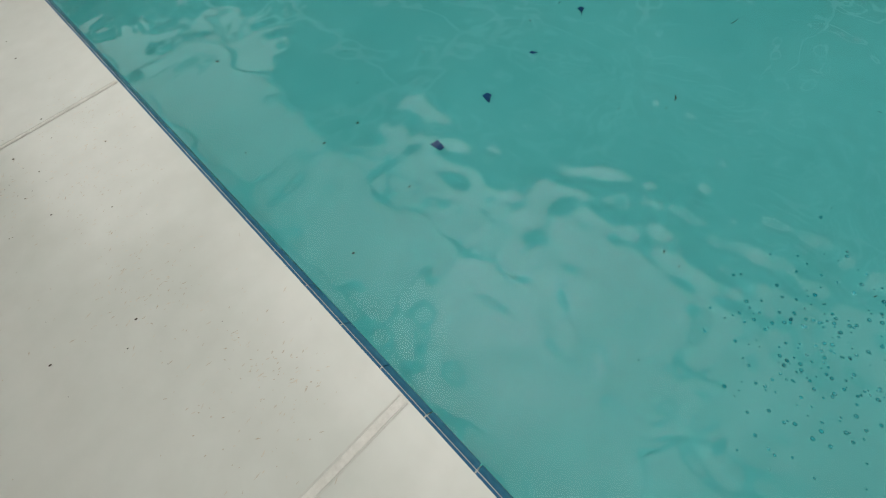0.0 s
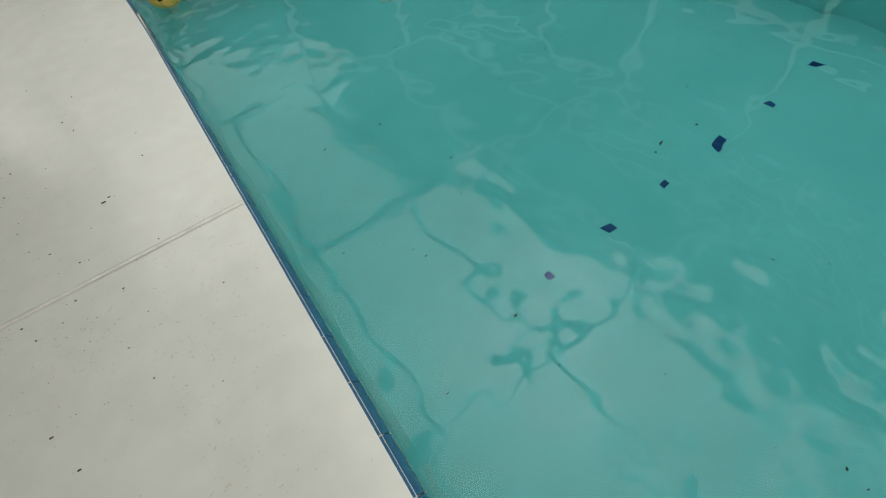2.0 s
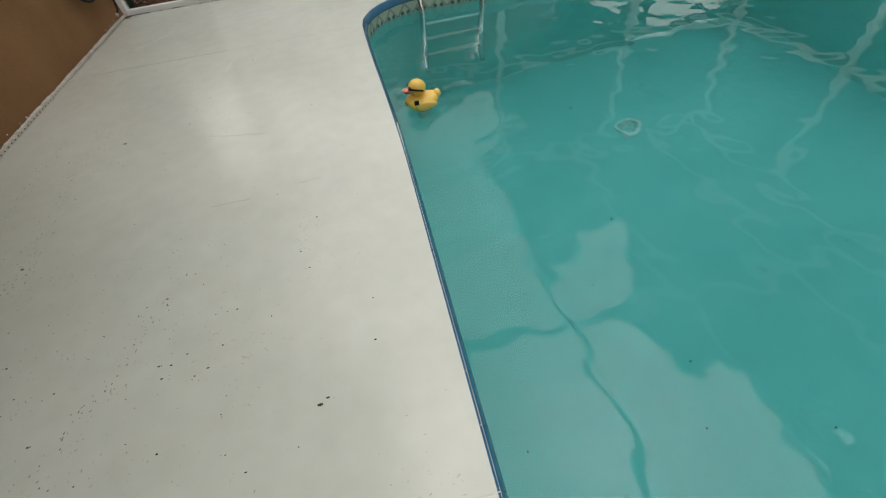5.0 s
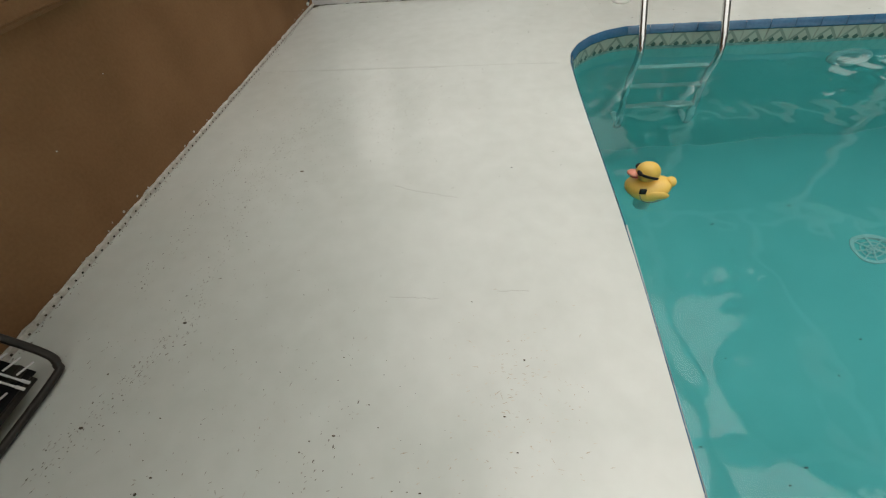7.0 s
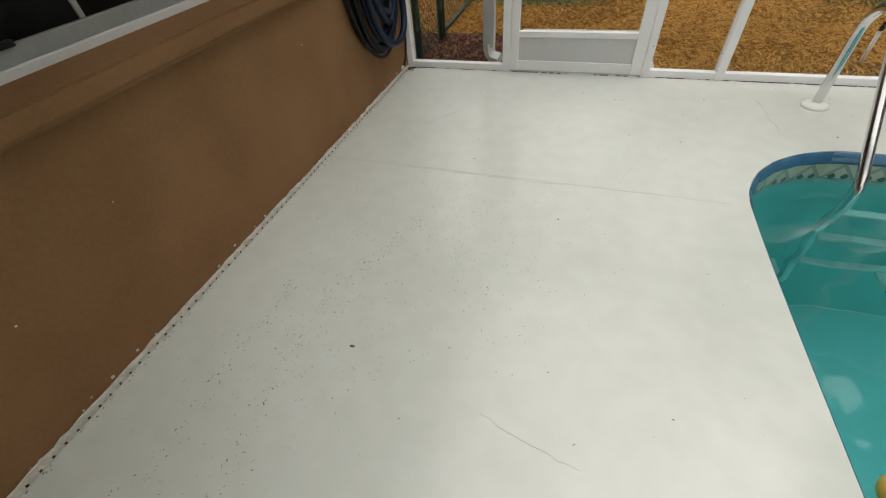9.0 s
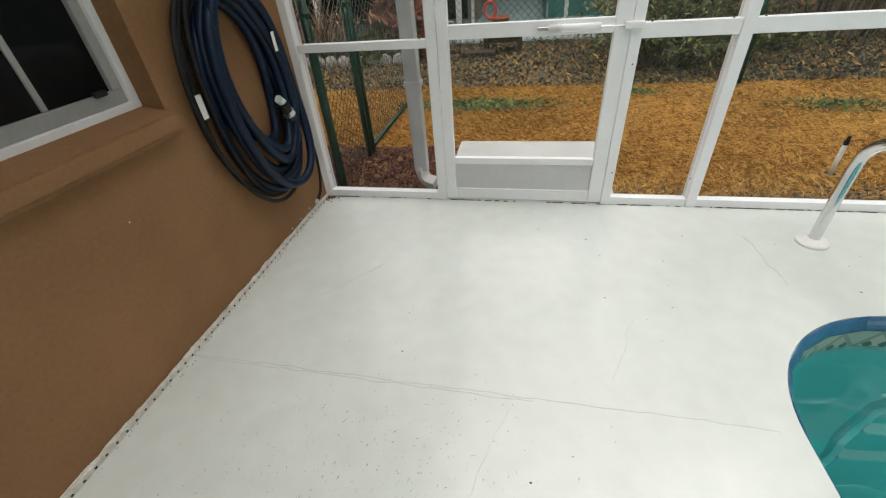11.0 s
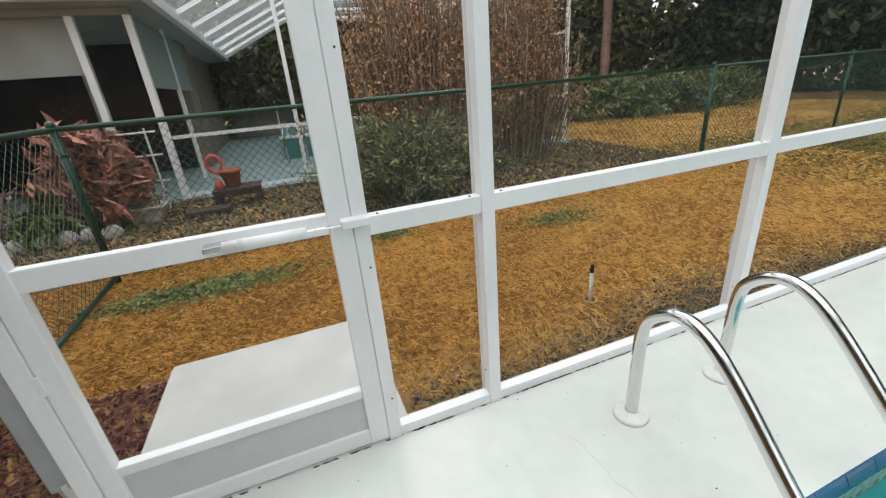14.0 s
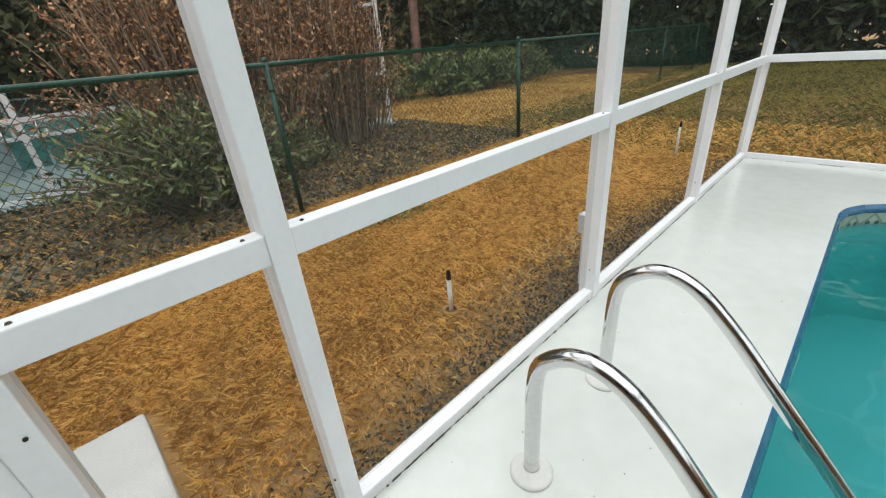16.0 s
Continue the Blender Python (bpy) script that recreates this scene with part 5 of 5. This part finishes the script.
rf.faces.new([rf.verts.new(p) for p in ((0.4, 5.2, 2.69), (0.4, 15.8, 2.69), (-4.4, 10.5, 4.8))])
rf.faces.new([rf.verts.new(p) for p in ((-9.3, 15.8, 2.69), (-9.3, 5.2, 2.69), (-4.4, 10.5, 4.8))])
part("roof", rf, M_SHINGLE, house)
for x in (-1.8, -4.2):
    part("door_frame", box(x - 0.04, x + 0.04, 9.2, 9.28, -0.03, 2.1), M_WHITE, house)
part("door_frame", box(-4.2, -1.8, 9.2, 9.28, 2.1, 2.18), M_WHITE, house)
tan = tagged(new("neighbour_wall", put(box(-9.5, -4.3, 5.35, 5.6, GZ, 2.6), M_TAN, name="neighbour_wall")), "tan stucco wall end of the neighbour's house", "house wall", kind="structure")
rack = thing("plant_rack", (-0.4, 5.3, GZ), "white pipe rack beside the croton plant", "plant rack")
for x in (-0.5, -0.15):
    part("upright", tube([(x, 5.35, GZ), (x, 5.35, 1.05)], 0.014, 8), M_PVC, rack)
for z in (0.35, 0.7, 1.0):
    part("bar", tube([(-0.62, 5.35, z), (-0.03, 5.35, z)], 0.013, 8), M_PVC, rack)

spa = thing("raised_pool_wall", (2.6, 9.5, -0.03), "raised teal pool wall with a white coping", "pool wall")
part("wall", box(1.5, 6.0, 8.6, 12.5, -0.03, 0.42), M_NTEAL, spa)
part("coping", box(1.45, 6.05, 8.55, 8.75, 0.42, 0.47, 0.01), M_WHITE, spa)
part("coping", box(1.45, 6.05, 12.3, 12.5, 0.42, 0.47, 0.01), M_WHITE, spa)
nl = thing("chrome_handrail", (1.7, 7.9, -0.03), "bent chrome handrail beside the teal pool wall", "handrail")
for x in (1.55, 1.95):
    part("rail", tube(curve_points([(x, 7.9, -0.03), (x, 7.9, 0.6), (x + 0.05, 8.1, 0.78), (x + 0.1, 8.5, 0.75), (x + 0.1, 8.7, 0.45)], 5), 0.022, 8), M_CHROME, nl, smooth=True)

table = thing("plant_table", (0.78, 4.87, GZ), "low dark weathered wooden table holding a red pot", "low table")
part("tabletop", box(0.52, 1.12, 4.7, 5.08, 0.17, 0.21, 0.006), M_OLDWOOD, table)
part("apron", box(0.55, 1.09, 4.72, 4.74, 0.11, 0.17, 0.004), M_OLDWOOD, table)
for x in (0.56, 1.08):
    for y in (4.73, 5.05):
        part("leg", box(x - 0.03, x + 0.03, y - 0.025, y + 0.025, GZ - 0.01, 0.17, 0.004), M_OLDWOOD, table)
solid("plank_stand", box(0.2, 0.72, 4.45, 4.72, GZ, 0.03, 0.006), M_OLDWOOD, "low dark plank stand on the leaf litter", "stand")
pot = thing("red_pot", (0.74, 4.88, 0.21), "terracotta flower pot with a red ring handle", "flower pot")
part("pot", lathe([(0, 0), (0.09, 0), (0.125, 0.2), (0.14, 0.2), (0.14, 0.24), (0.115, 0.24), (0.1, 0.05), (0, 0.04)], (0.78, 4.88, 0.21), 20), M_TERRA, pot, smooth=True)
part("ring_handle", tube([(0.62 + 0.085 * math.cos(a), 4.86, 0.54 + 0.11 * math.sin(a)) for a in np.linspace(0, 2 * math.pi, 22)[:-1]], 0.022, 8, True), M_RED, pot, "faded red ring", True)
part("stem", tube([(0.64, 4.86, 0.43), (0.68, 4.87, 0.36)], 0.018, 8), M_RED, pot, smooth=True)
part("figure", lathe([(0, 0), (0.05, 0.0), (0.055, 0.06), (0.035, 0.12), (0, 0.16)], (0.62, 4.8, 0.21), 12), M_RED, pot, smooth=True)
trough = thing("planter", (-0.25, 4.75, GZ), "pale rimmed stone planter with dry stalks", "planter")
tr = box(-0.45, -0.05, 4.6, 4.9, GZ, 0.12, 0.01)
for v in tr.verts:
    if v.co.z < 0.0:
        v.co.x = -0.25 + (v.co.x + 0.25) * 0.75
part("body", tr, M_EDGING, trough)
part("rim", box(-0.48, -0.02, 4.57, 4.93, 0.12, 0.15, 0.008), M_EDGING, trough)
shrub("dry_stalks", "dry brown stalks growing in the planter", (-0.25, 4.75), (0.2, 0.14), 0.42, M_RUST, 24, 8, 0.03, 49)
r2 = random.Random(2)
for k in range(11):
    x = -2.7 + 0.22 * k
    st = ball((x, 4.25 + 0.03 * math.sin(k), GZ + 0.05), (0.11, 0.05, 0.09 + 0.02 * r2.random()), seg=10)
    solid("edging_stone", st, M_EDGING, "pale rounded edging stone along the plant bed", "edging stone", "edging stones", smooth=True)
pb = solid("white_box", box(-1.5, -1.05, 5.2, 5.5, GZ, 0.22, 0.02), M_PVC, "white plastic box by the neighbour's cage", "plastic box")

# ---- coping tiles ----
coping = tagged(new("pool_coping", put(box(PX0 + 0.002, PX0 + 0.008, PY0 + PR, -2.8, -0.05, -0.006), M_GROUT, name="pool_coping")), "blue bullnose tile coping with pale joints", "pool coping", kind="structure")


def grout_run():
    bm = bmesh.new()
    a, b = pool_line(0.001, 0.05), pool_line(0.0150, 0.05)
    rings = []
    n = 240

    def at(pts, t):
        seg = [(p - q).length for p, q in zip(pts[1:] + pts[:1], pts)]
        s = t * sum(seg)
        for i, d in enumerate(seg):
            if s <= d:
                return pts[i].lerp(pts[(i + 1) % len(pts)], s / d)
            s -= d
        return pts[0]

    for i in range(n):
        o = at(a, i / n)
        c = at(b, i / n)
        rings.append([bm.verts.new(q) for q in ((o.x, o.y, -0.004), ((o.x + c.x) / 2, (o.y + c.y) / 2, -0.016), (c.x, c.y, -0.05))])
    for i in range(n):
        j = (i + 1) % n
        for k in range(2):
            bm.faces.new((rings[i][k], rings[j][k], rings[j][k + 1], rings[i][k + 1]))
    bmesh.ops.recalc_face_normals(bm, faces=bm.faces)
    part("grout", bm, M_GROUT, coping, "pale grout between the tiles")


grout_run()
prof = [(0.0, -0.012), (0.0, -0.001), (0.005, -0.004), (0.012, -0.013), (0.019, -0.027), (0.0235, -0.042), (0.0245, -0.052), (0.02, -0.056), (0.006, -0.056)]
bm = bmesh.new()
half = TILE / 2 - 0.0018
ends = [[bm.verts.new((s * half, -d, z)) for d, z in prof] for s in (-1, 1)]
bm.faces.new(ends[0])
bm.faces.new(ends[1][::-1])
for i in range(len(prof)):
    j = (i + 1) % len(prof)
    bm.faces.new((ends[0][i], ends[1][i], ends[1][j], ends[0][j]))
bmesh.ops.recalc_face_normals(bm, faces=bm.faces)
tile_mesh = put(bm, M_BLUETILE, name="coping_tile")
bm = bmesh.new()
uvl = bm.loops.layers.uv.new("run")
box(-half, half, -(SHELL + 0.006), -SHELL, -0.148, -0.0565, bm=bm)
for f in bm.faces:
    for lp in f.loops:
        lp[uvl].uv = (lp.vert.co.x + TILE / 2, lp.vert.co.z + 0.152)
band_mesh = put(bm, M_BAND, name="waterline_tile")
line = pool_line(0.0, 0.01)
seg, total = [], 0.0
for a, b in zip(line, line[1:] + line[:1]):
    seg.append((total, a, b))
    total += (b - a).length
start = (-4.497 - (PY0 + PR)) % TILE
n_tiles = int(total / TILE)
k = 0
for i in range(n_tiles):
    s0 = (start + i * TILE) % total
    s1 = (s0 + TILE) % total
    ends_at = []
    for s in (s0, s1):
        for d, a, b in reversed(seg):
            if s >= d:
                ends_at.append(a + (b - a).normalized() * (s - d))
                break
    p, q = ends_at
    c = (p + q) / 2
    t = (q - p).normalized()
    ob = new("tile", tile_mesh)
    ob.parent = coping
    # x runs along the edge, -y into the pool
    ob.matrix_basis = Matrix(((t.x, -t.y, 0, c.x), (t.y, t.x, 0, c.y), (0, 0, 1, 0), (0, 0, 0, 1)))
    wt = new("waterline_tile", band_mesh)
    wt.parent = pool
    wt.matrix_basis = ob.matrix_basis.copy()
